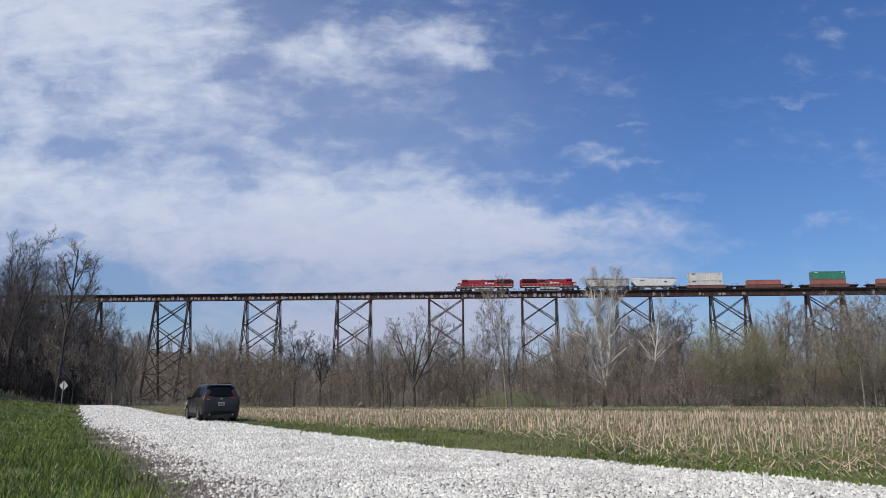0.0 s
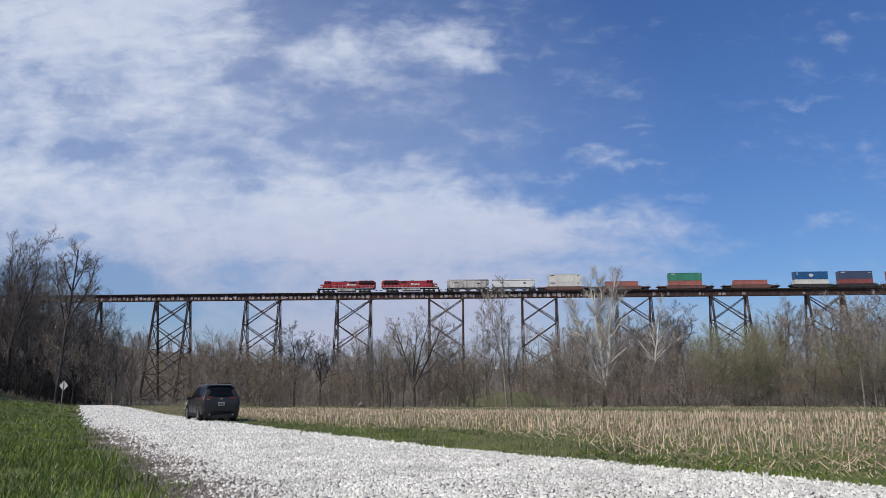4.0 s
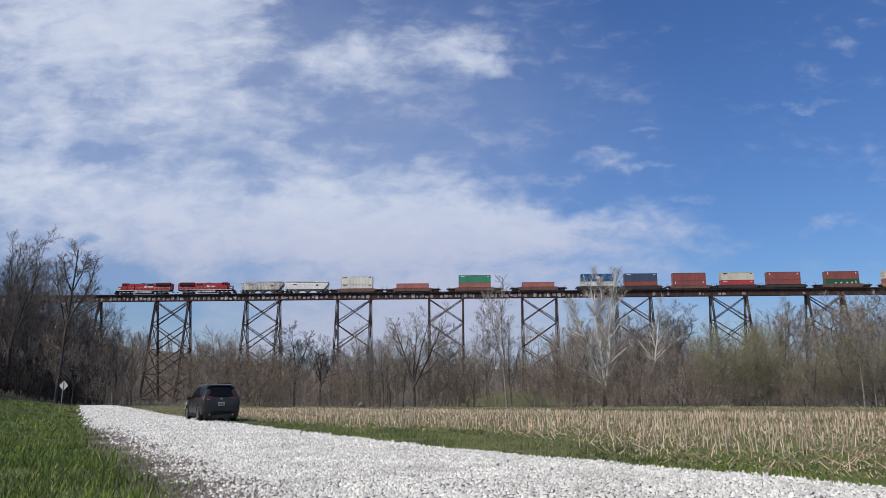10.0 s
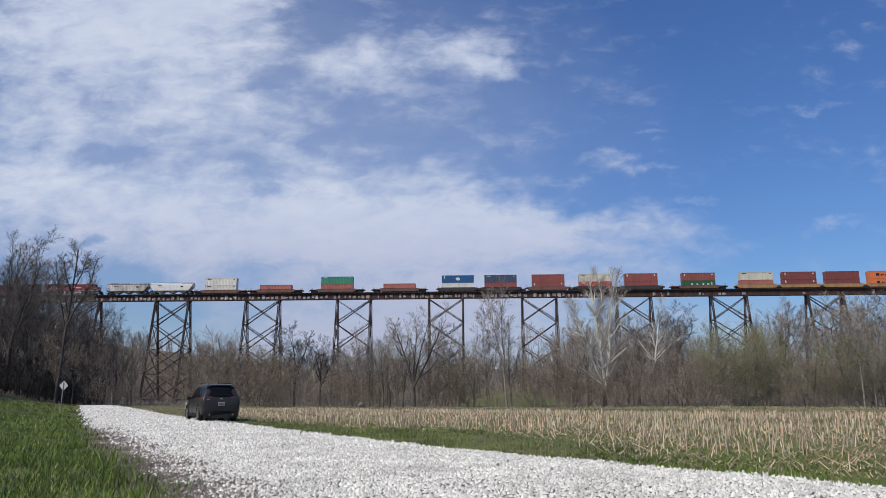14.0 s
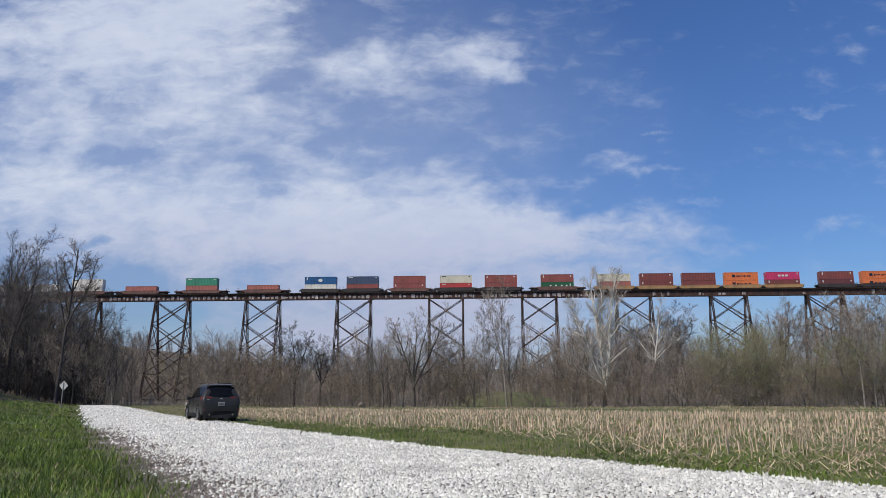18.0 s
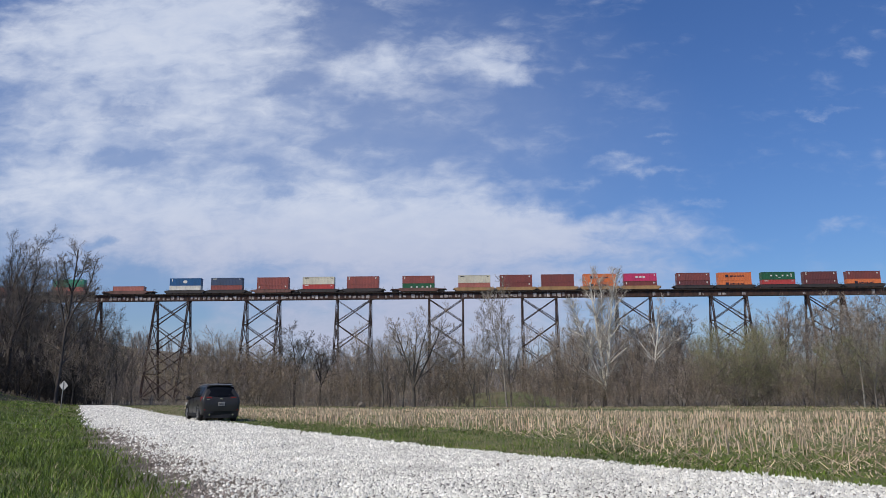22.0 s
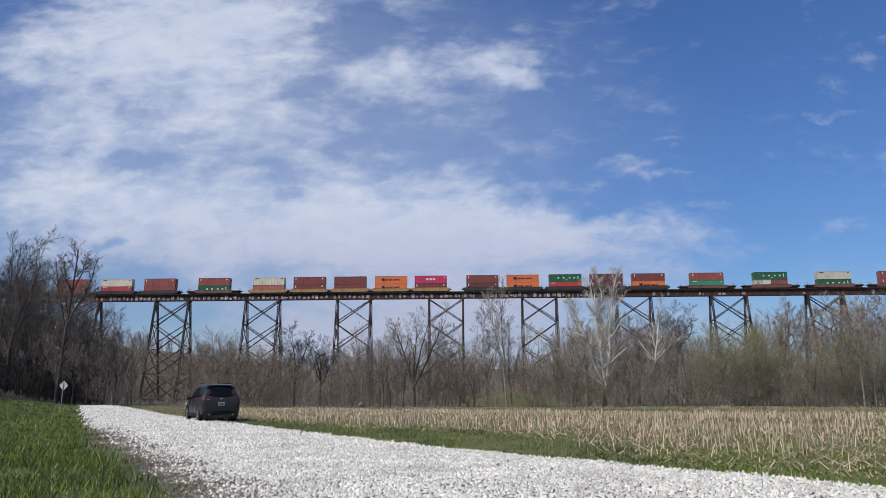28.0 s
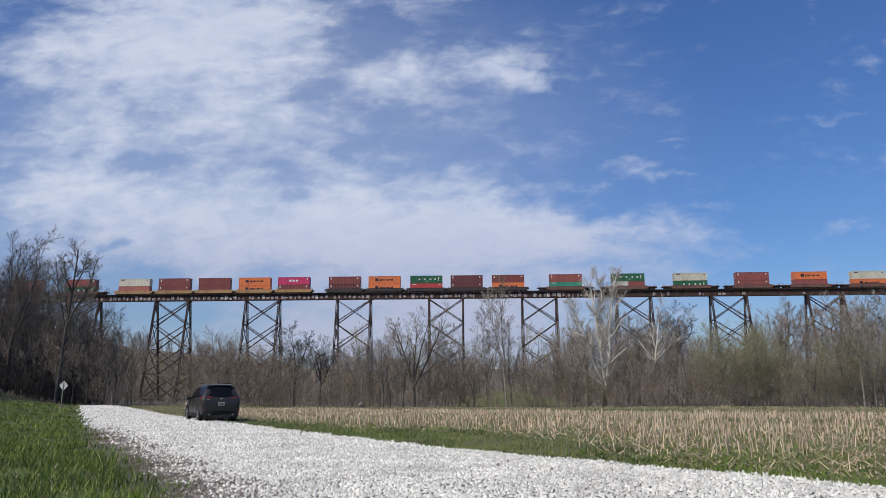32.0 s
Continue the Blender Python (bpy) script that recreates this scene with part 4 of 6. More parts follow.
# ================= trees =================
def tubes(pts, rad, n):
    """Round tapered tubes along polylines: points (N, m, 3), radii (N, m)."""
    N, m1 = pts.shape[:2]
    d = np.gradient(pts, axis=1)
    d /= np.linalg.norm(d, axis=2, keepdims=True) + 1e-9
    ref = np.where(np.abs(d[..., 2:3]) < 0.9, np.array([0, 0, 1.0]), np.array([1.0, 0, 0]))
    a = np.cross(d, ref)
    a /= np.linalg.norm(a, axis=2, keepdims=True) + 1e-9
    b = np.cross(d, a)
    ang = np.arange(n) * math.tau / n
    v_ = pts[:, :, None] + rad[:, :, None, None] * (a[:, :, None] * np.cos(ang)[:, None] + b[:, :, None] * np.sin(ang)[:, None])
    i = np.arange(N)[:, None, None] * m1 * n + np.arange(m1 - 1)[None, :, None] * n
    j = np.arange(n)[None, None]
    return v_.reshape(-1, 3), np.stack([i + j, i + (j + 1) % n, i + n + (j + 1) % n, i + n + j], -1).reshape(-1, 4)


def spikes(pts, r0):
    """The last twigs: ridged and pointed."""
    a0, a1 = pts[:, 0], pts[:, -1]
    d = a1 - a0
    s1 = np.cross(d, np.array([0.31, 0.22, 0.15]))
    s1 /= np.linalg.norm(s1, axis=1, keepdims=True) + 1e-9
    s2 = np.cross(d / (np.linalg.norm(d, axis=1, keepdims=True) + 1e-9), s1)
    v_ = np.stack([a0 + (s1 * math.cos(q * math.tau / 3) + s2 * math.sin(q * math.tau / 3)) * r0[:, None] for q in range(3)] + [a1], 1)
    return v_.reshape(-1, 3), (np.array([(0, 1, 3), (1, 2, 3)])[None] + 4 * np.arange(len(pts))[:, None, None]).reshape(-1, 3)


def joined(parts):
    o, V_, F_ = 0, [], []
    for v_, q_ in parts:
        V_.append(v_)
        F_.append((np.concatenate([q_[:, :3], q_[:, [0, 2, 3]]]) if q_.shape[1] == 4 else q_) + o)
        o += len(v_)
    return np.concatenate(V_), np.concatenate(F_)


def grow(seed, tall, stems=1, fork=0.0, lean=0.4, levels=((8, 0.36, 46), (6, 0.42, 44), (6, 0.46, 42), (5, 0.5, 42)), trunk_r=0.2, clear=0.2, twig_r=0.008, up=0.25, sway=0.07, limbs=None, girth=(), buds=0, bud_size=0.1):
    """A bare tree. Leaders spread from a bole (or follow the given limbs), and each level of branches (number, share of
    the parent's length, angle) curves upward; the last level is a haze of fine twigs."""
    r = np.random.default_rng(seed)

    def lines(p, d, ln, m, wander, lift):
        pts_ = [p]
        for _ in range(m):
            d = d + r.normal(0, wander, d.shape) + np.array([0, 0, lift])
            d /= np.linalg.norm(d, axis=1, keepdims=True)
            p = p + d * (ln / m)[:, None]
            pts_.append(p)
        return np.stack(pts_, 1)

    if limbs:
        m = 9
        u = np.linspace(0, 1, m + 1)
        pts = []
        for limb in limbs:
            k = np.linspace(0, 1, len(limb))
            q = np.stack([np.interp(u, k, [c[i] for c in limb]) for i in range(3)], 1)
            q[1:-1] = (q[:-2] + 2 * q[1:-1] + q[2:]) / 4 + r.normal(0, 0.05, (m - 1, 3))
            pts.append(q)
        pts = np.array(pts)
        ln = np.linalg.norm(np.diff(pts, axis=1), axis=2).sum(1)
        rad = np.linspace(1, 0.36, m + 1)[None] * (trunk_r * np.array(girth))[:, None]
    else:
        az = np.arange(stems) * 2.4 + r.uniform(0, math.tau) + r.uniform(-0.4, 0.4, stems)
        out = lean * r.uniform(0.55, 1.1, stems)
        if stems > 1 and fork:
            out[0] *= 0.25
        z0 = fork * r.uniform(0.7, 1.12, stems)
        ln = (tall - z0) * r.uniform(0.84, 1.0, stems) * (1 + 0.12 * out)
        d = np.stack([np.cos(az) * out, np.sin(az) * out, np.ones(stems)], 1)
        foot = 0.05 * tall * r.uniform(0.3, 1.3, stems) * (fork == 0 and stems > 1)
        p = np.stack([np.cos(az) * foot, np.sin(az) * foot, z0 - (0.3 if fork == 0 else 0.0)], 1)
        pts = lines(p, d / np.linalg.norm(d, axis=1, keepdims=True), ln, 9, sway, 0.02 + 0.05 * up)
        rad = np.linspace(1, 0.12, 10)[None] ** 0.9 * (trunk_r * r.uniform(0.62, 0.95, stems))[:, None]
    trunk, crown = [tubes(pts, rad, 6)], []
    if fork and not limbs:
        bole = np.array([[(0, 0, -0.3), (0.03, 0, fork * 0.4), (0, 0.03, fork * 0.8), (0, 0, fork * 1.15)]])
        trunk.append(tubes(bole, np.array([[1.5, 1.22, 1.15, 0.8]]) * trunk_r, 8))
    start = clear
    for li, (count, ratio, angle) in enumerate(levels):
        last = li == len(levels) - 1
        N, m1 = len(pts), pts.shape[1] - 1
        idx = np.repeat(np.arange(N), count)
        step = np.tile((np.arange(count) + 0.5) / count, N)
        u = np.clip(start + (1.0 - start) * (step + r.uniform(-0.45, 0.45, N * count) / count), 0.04, 0.995)
        k = np.minimum((u * m1).astype(int), m1 - 1)
        w = (u * m1 - k)[:, None]
        base = pts[idx, k] * (1 - w) + pts[idx, k + 1] * w
        dd = pts[idx, k + 1] - pts[idx, k]
        dd /= np.linalg.norm(dd, axis=1, keepdims=True)
        # branches turn round their parent by the golden angle
        ref = np.where(np.abs(dd[:, 2:3]) < 0.9, np.array([0, 0, 1.0]), np.array([1.0, 0, 0]))
        s1 = np.cross(dd, ref)
        s1 /= np.linalg.norm(s1, axis=1, keepdims=True)
        s2 = np.cross(dd, s1)
        roll = (np.tile(np.arange(count) * 2.4, N) + r.uniform(0, math.tau, N)[idx] + r.normal(0, 0.5, len(u)))[:, None]
        side = s1 * np.cos(roll) + s2 * np.sin(roll)
        th = np.radians(angle) * (r.uniform(0.65, 1.3, len(u)) * (1.1 - 0.45 * u))[:, None]
        nd = dd * np.cos(th) + side * np.sin(th)
        nd[:, 2] += 0.10 * up
        nd /= np.linalg.norm(nd, axis=1, keepdims=True)
        nl = ln[idx] * ratio * (1.08 - (0.62 if li == 0 else 0.5) * u) * r.uniform(0.55, 1.2, len(u))
        pr = rad[idx, k] * (1 - w[:, 0]) + rad[idx, k + 1] * w[:, 0]
        r0 = np.maximum(pr * (0.68 if li == 0 else 0.74), twig_r * (1.0 if last else 2.2 if li == 1 else 1.5))
        if last:
            r0 = np.full(len(u), twig_r)
        elif li == len(levels) - 2 and li > 0:
            r0 = np.minimum(r0, twig_r * 1.5)
        segs = (5, 2, 1, 1)[min(li, 3)] if not last else 1
        pts = lines(base, nd, nl, segs, (0.13, 0.13, 0.12, 0.08)[min(li, 3)], up * (0.10 if li == 0 else 0.09))
        rad = np.linspace(1, 0.3, segs + 1)[None] * r0[:, None]
        rad = np.maximum(rad, twig_r * 0.6)
        ln = nl
        if li == 0:
            trunk.append(tubes(pts, rad, 3 if len(levels) < 4 else 4))
        elif last or segs == 1:
            crown.append(spikes(pts, r0 * 1.1))
        else:
            crown.append(tubes(pts, rad, 3))
        start = 0.18
    bud = None
    if buds:
        ends = pts[:, 1:].reshape(-1, 3)
        c = ends[r.integers(0, len(ends), buds)] + r.normal(0, 0.10, (buds, 3))
        e1, e2 = r.normal(size=(buds, 3)), r.normal(size=(buds, 3))
        e1 *= (bud_size * r.uniform(0.5, 1.2, (buds, 1))) / np.linalg.norm(e1, axis=1, keepdims=True)
        e2 *= (bud_size * 0.6 * r.uniform(0.5, 1.2, (buds, 1))) / np.linalg.norm(e2, axis=1, keepdims=True)
        q_ = np.arange(buds * 4).reshape(-1, 4)
        bud = (np.stack([c - e1, c - e2 * 0.9, c + e1, c + e2], 1).reshape(-1, 3), np.concatenate([q_[:, :3], q_[:, [0, 2, 3]]]))
    return joined(trunk), joined(crown), bud


def tree_kind(name, label, category, group, mats, bole=None, **kw):
    """A model tree at the origin, to be copied into place and then removed."""
    tr_, cr_, bd_ = grow(**kw)
    t = thing(name, Matrix.Identity(4), label, category, group)
    part("trunk", bulk("_trunk", tr_[0], tr_[1], mats[0], "", "", True), None, t)
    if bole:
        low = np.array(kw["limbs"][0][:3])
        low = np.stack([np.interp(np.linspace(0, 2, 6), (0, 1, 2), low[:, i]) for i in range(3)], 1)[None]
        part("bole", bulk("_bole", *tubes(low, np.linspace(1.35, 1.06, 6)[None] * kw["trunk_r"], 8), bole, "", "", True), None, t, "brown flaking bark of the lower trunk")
    part("crown", bulk("_crown", cr_[0], cr_[1], mats[1], "", "", False), None, t)
    if bd_ is not None:
        tagged(part("spring_growth", bulk("_buds", bd_[0], bd_[1], mats[2], "", "", False), None, t), "haze of opening buds", kind="stuff")
    t["tall"] = float(max(tr_[0][:, 2].max(), cr_[0][:, 2].max()))
    return t


def models(count, name, label, category, group, mats, seed, **kw):
    return [tree_kind(name, label, category, group, mats, seed=seed + i, **kw) for i in range(count)]


EDGE, SLOPE, BUSH = "bare trees at the field's edge", "dark trees of the wood", "shrubs at the field's edge"
FAN = ((8, 0.46, 42), (6, 0.56, 44), (5, 0.80, 40), (5, 1.0, 28))
SLIM = ((20, 0.36, 50), (6, 0.54, 44), (5, 0.80, 40), (5, 1.0, 28))
THIN = ((8, 0.50, 42), (6, 0.56, 42), (6, 0.85, 32))
FARL = ((7, 0.48, 44), (6, 0.58, 44), (6, 0.85, 32))
SHR = ((7, 0.50, 52), (6, 0.58, 52), (6, 0.72, 46))
# the white tree's limbs: across, depth, height
WHITE_LIMBS = [((0, 0, -0.3), (0.0, 0.1, 1.8), (0.1, 0.2, 3.5), (-0.2, 0.4, 8.0), (-0.7, 0.5, 13.0), (-1.2, 0.4, 18.2)),
               ((0.05, 0.1, 2.2), (0.5, -0.3, 5.0), (0.8, -0.6, 9.5), (1.2, -0.8, 14.5), (2.0, -0.9, 18.8)),
               ((-0.05, 0.1, 3.4), (-1.3, -0.5, 5.8), (-2.2, -0.9, 9.2), (-3.1, -1.2, 12.4), (-4.3, -1.3, 15.0)),
               ((0.1, 0.0, 3.4), (1.2, 0.8, 5.2), (2.6, 1.2, 6.3), (3.4, 1.4, 7.0)),
               ((-0.25, 0.4, 8.5), (0.3, 1.0, 12.0), (0.4, 1.3, 15.5), (0.3, 1.4, 18.9))]
BENT_LIMBS = [((0, 0, -0.3), (0.1, 0.0, 3.0), (0.4, 0.1, 6.2), (1.0, 0.1, 9.2), (1.4, 0.2, 12.8)),
              ((0.35, 0.1, 5.8), (1.8, -0.3, 7.4), (2.9, -0.5, 8.6), (3.9, -0.6, 9.0)),
              ((0.4, 0.1, 6.3), (-0.8, 0.5, 8.0), (-2.3, 0.8, 9.8), (-3.0, 0.9, 12.0))]
FORKED_LIMBS = [((0, 0, -0.3), (0.35, 0, 5.0), (0.65, 0, 10.0), (0.75, 0, 15.0), (1.3, 0.2, 21.0), (1.5, 0.3, 27.5)),
                ((0.75, 0.0, 13.5), (2.3, -0.5, 17.0), (4.3, -0.9, 19.0), (5.2, -1.1, 21.5), (5.7, -1.2, 24.6)),
                ((0.7, 0.0, 12.0), (-0.4, 0.5, 16.5), (-2.0, 0.9, 20.5), (-2.8, 1.0, 25.5)),
                ((1.2, 0.2, 19.5), (0.1, -0.5, 22.5), (-0.6, -0.8, 26.0)),
                ((1.3, 0.2, 20.0), (2.4, 0.7, 23.0), (3.0, 0.9, 26.5)),
                ((0.6, 0.0, 9.0), (2.2, 0.8, 12.0), (3.4, 1.4, 14.5))]
KINDS = {
    "round": models(3, "bare_tree", "leafless grey-brown tree with a broad rounded crown", "tree", EDGE, (BARK, TWIG), 11, tall=15, stems=5, fork=4.2, lean=0.62, levels=FAN, trunk_r=0.20, clear=0.12, twig_r=0.0105, up=0.4),
    "slim": models(3, "bare_tree", "tall slim leafless grey tree with upright branches", "tree", EDGE, (BARK, TWIG), 21, tall=17, stems=1, levels=SLIM, lean=0.06, trunk_r=0.17, clear=0.22, twig_r=0.0105, up=0.6, sway=0.05),
    "dense": models(2, "bare_tree", "dark leafless tree with a dense oval crown", "tree", EDGE, (DARKSHADEBARK, DARKSHADETWIG), 33, tall=15, stems=5, fork=5.5, lean=0.42, levels=((8, 0.46, 46), (6, 0.56, 44), (6, 0.80, 40), (5, 1.0, 28)), trunk_r=0.15, clear=0.08, twig_r=0.0105, up=0.35),
    # the slope kinds below have shade worked into bark and twig colour
    "dark": models(3, "bare_tree", "tall dark leafless tree with upswept forked limbs", "tree", SLOPE, (DARKSHADEBARK, DARKSHADETWIG), 37, tall=20, stems=4, fork=6.0, lean=0.42, levels=FAN, trunk_r=0.22, clear=0.1, twig_r=0.0105, up=0.4, sway=0.09),
    "darkslim": models(2, "bare_tree", "slim dark leafless tree with upright branches", "tree", SLOPE, (DARKSHADEBARK, DARKSHADETWIG), 47, tall=17, stems=1, levels=SLIM, lean=0.08, trunk_r=0.15, clear=0.25, twig_r=0.0105, up=0.6, sway=0.06),
    "forked": models(1, "bare_tree", "dark leafless tree with one great fork and spreading limbs", "tree", SLOPE, (DARKSHADEBARK, DARKSHADETWIG), 41, tall=27, limbs=FORKED_LIMBS, girth=(1, 0.62, 0.6, 0.4, 0.42, 0.45), levels=((10, 0.34, 44), (6, 0.56, 44), (6, 0.80, 40), (5, 1.0, 28)), trunk_r=0.30, clear=0.25, twig_r=0.0125, up=0.3),
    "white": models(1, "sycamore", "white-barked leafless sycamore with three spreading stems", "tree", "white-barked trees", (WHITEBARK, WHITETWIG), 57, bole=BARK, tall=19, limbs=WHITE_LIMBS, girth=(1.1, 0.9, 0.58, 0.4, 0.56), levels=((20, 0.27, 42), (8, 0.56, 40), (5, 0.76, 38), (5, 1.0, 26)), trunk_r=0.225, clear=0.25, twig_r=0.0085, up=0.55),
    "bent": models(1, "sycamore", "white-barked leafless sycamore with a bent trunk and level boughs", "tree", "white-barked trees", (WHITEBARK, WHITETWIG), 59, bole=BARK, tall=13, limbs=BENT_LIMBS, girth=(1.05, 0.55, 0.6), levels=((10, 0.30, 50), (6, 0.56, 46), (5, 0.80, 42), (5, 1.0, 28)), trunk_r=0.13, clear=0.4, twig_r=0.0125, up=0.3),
    "pole": models(3, "bare_tree", "young leafless tree with a slender forked trunk", "tree", EDGE, (BARK, TWIG), 121, tall=10, stems=3, fork=2.2, lean=0.4, levels=THIN, trunk_r=0.10, clear=0.15, twig_r=0.012, up=0.4),
    "pale": models(2, "bare_tree", "slender leafless tree with pale bark", "tree", EDGE, (PALEBARK, PALETWIG), 26, tall=16, stems=2, fork=6.0, lean=0.22, levels=((11, 0.40, 46), (6, 0.56, 44), (5, 0.80, 40), (5, 1.0, 28)), trunk_r=0.095, clear=0.12, twig_r=0.0105, up=0.5, sway=0.08),
    "shrub": models(3, "bare_shrub", "dense brownish leafless shrub with many stems", "shrub", BUSH, (BARK, REDTWIG, RUSSET), 61, tall=8, stems=8, lean=0.95, sway=0.13, levels=SHR, trunk_r=0.055, clear=0.15, twig_r=0.0125, buds=3600, bud_size=0.055, up=0.3),
    "grey": models(3, "bare_shrub", "dense grey leafless shrub with many stems", "shrub", BUSH, (BARK, TWIG), 71, tall=8, stems=8, lean=0.85, sway=0.13, levels=SHR, trunk_r=0.055, clear=0.15, twig_r=0.0125, up=0.3),
    "olive": models(2, "budding_shrub", "wide shrub hazed with olive-green spring buds", "shrub", BUSH, (BARK, OLIVETWIG, BUD), 81, tall=9, stems=12, lean=1.0, sway=0.12, levels=((7, 0.50, 52), (6, 0.58, 52), (6, 0.72, 46)), trunk_r=0.06, clear=0.2, twig_r=0.014, buds=15000, bud_size=0.058, up=0.3),
    "far": models(4, "distant_tree", "leafless tree standing in the wood near the viaduct", "tree", "trees of the wood by the viaduct", (BARK, TWIG), 91, tall=16, stems=4, fork=4.5, lean=0.5, levels=FARL, trunk_r=0.14, clear=0.12, twig_r=0.019, up=0.35),
    # slope tree again, its shade put into the colours
    "fardark": models(2, "distant_tree", "dark leafless tree of the wooded slope", "tree", SLOPE, (DARKSHADEBARK, DARKSHADETWIG), 97, tall=18, stems=4, fork=5.5, lean=0.45, levels=FARL, trunk_r=0.17, clear=0.1, twig_r=0.021, up=0.35),
}
PICK = random.Random(9)


def plant(kind, x, y, top=None, turn=None, wide=1.0, tilt=0.0):
    """top: height of the crown's highest twig over the level of the road; tilt: degrees by which the tree leans towards the west."""
    pool = KINDS[kind]
    src = pool[PICK.randrange(len(pool))]
    k = (top - gz(x, y)) / src["tall"] if top else PICK.uniform(0.85, 1.15)
    turn = PICK.uniform(0, 360) if turn is None else turn
    t = copy_thing(src, Matrix.Translation((x, y, gz(x, y) - 0.05)) @ Matrix.Rotation(radians(-tilt), 4, "Y") @ Matrix.Rotation(radians(turn), 4, "Z"))
    t.scale = (k * wide, k * wide, k)
    return t


def wood(rows_):
    for kind, *where in rows_:
        plant(kind, *where)


# single trees along the field's far edge
wood([
    ("dense", -27.8, 140, 15.7, None, 1.25), ("dense", -23.3, 142, 13.8, None, 1.2), ("pale", -22.2, 119, 7.8, None, 0.9), ("slim", -15.1, 124, 14.2), ("pale", -12.9, 118, 9.8, None, 0.8),
    ("slim", -11.8, 120, 11.2, None, 0.8, 2), ("pole", -9.4, 117, 10.8, None, 1.1), ("pole", -7.1, 116, 9.1), ("pole", -6.3, 117, 9.7, None, 1, -3), ("round", -4.6, 116, 16.1, 40, 1.15),
    ("pole", -9.1, 128, 12.5), ("pole", -12.6, 130, 13.7), ("pale", 0.8, 118, 13.9, None, 0.7), ("slim", -1.3, 128, 13.0, None, 0.8), ("pole", 2.4, 116, 11.0),
    ("slim", 7.1, 112, 15.3, None, 0.85, 5), ("pale", 9.4, 112, 19.6, None, 0.95, 4), ("pole", 10.2, 114, 12.9), ("slim", 10.7, 118, 13.9, None, 0.8, -2), ("pole", 4.6, 113, 9.9),
    ("pole", 13.3, 110, 9.6), ("far", 24.0, 190, 20.6), ("pole", 16.0, 106, 9.6), ("pole", 18.0, 105, 10.4), ("round", 21.3, 128, 15.0, None, 0.9),
    ("round", 30.9, 126, 15.9, None, 0.9), ("round", 32.3, 124, 14.9), ("dense", 39.7, 128, 17.9, None, 1.15), ("round", 34.3, 118, 13.9, None, 0.9), ("round", 23.5, 122, 15.4, None, 0.9),
    ("round", 27.3, 118, 14.2, None, 0.9), ("pole", 33.7, 104, 10.0), ("pole", 26.3, 104, 10.4), ("slim", 39.6, 120, 15.2, None, 0.9), ("slim", 36.4, 122, 14.8)])
# white-barked trees
wood([
    ("white", 22.3, 104, 20.0, 0, 1.12), ("bent", 29.3, 105, 15.8, 0)])
# trees at the east end of the field
wood([
    ("slim", 47.9, 104, 15.4), ("round", 47.4, 106, 15.0, None, 0.95), ("round", 47.7, 110, 14.3, None, 0.8), ("pale", 53.6, 112, 14.9), ("pale", 44.7, 80, 12.0, None, 1.15),
    ("slim", 43.0, 80, 8.5, None, 0.9, 8), ("round", 56.0, 104, 16.0), ("round", 56.1, 98, 15.3), ("slim", 54.4, 92, 14.2), ("dense", 58.9, 96, 15.6),
    ("slim", 53.7, 104, 14.8, None, 0.9), ("pole", 41.5, 84, 7.6), ("pole", 43.0, 84, 6.8), ("pole", 44.8, 78, 7.7), ("slim", 58.0, 90, 14.7),
    ("round", 60.0, 88, 14.7)])
# wood further back, before and behind the viaduct
wood([
    ("far", 69.0, 150, 20.3), ("far", 74.0, 150, 19.1), ("far", 73.3, 140, 19.5), ("far", 75.8, 135, 19.7), ("far", 82.3, 140, 21.2),
    ("far", 62.2, 150, 14.5), ("far", 37.0, 150, 15.6), ("far", 47.4, 155, 17.9), ("far", 26.6, 150, 15.1), ("far", -50.4, 170, 17.2),
    ("far", -56.1, 180, 19.0), ("far", -60.1, 180, 16.5), ("far", -45.2, 165, 15.2), ("far", -78.9, 190, 18.1), ("far", -77.1, 180, 19.0),
    ("far", -49.5, 200, 16.7), ("far", 9.2, 160, 14.8), ("far", 25.6, 165, 15.2), ("far", 28.9, 150, 15.6), ("far", 32.8, 150, 16.2),
    ("far", 51.5, 150, 13.9), ("far", 41.0, 145, 15.2), ("far", 58.2, 150, 14.5), ("far", 24.3, 140, 14.7), ("far", -10.1, 160, 13.6),
    ("far", -18.4, 170, 13.7), ("far", -24.2, 175, 12.8), ("far", -1.7, 165, 15.2), ("far", 4.2, 155, 14.9), ("far", -11.2, 150, 13.9),
    ("far", -5.2, 158, 13.4), ("far", -19.7, 160, 13.6), ("far", -24.7, 165, 12.5)])
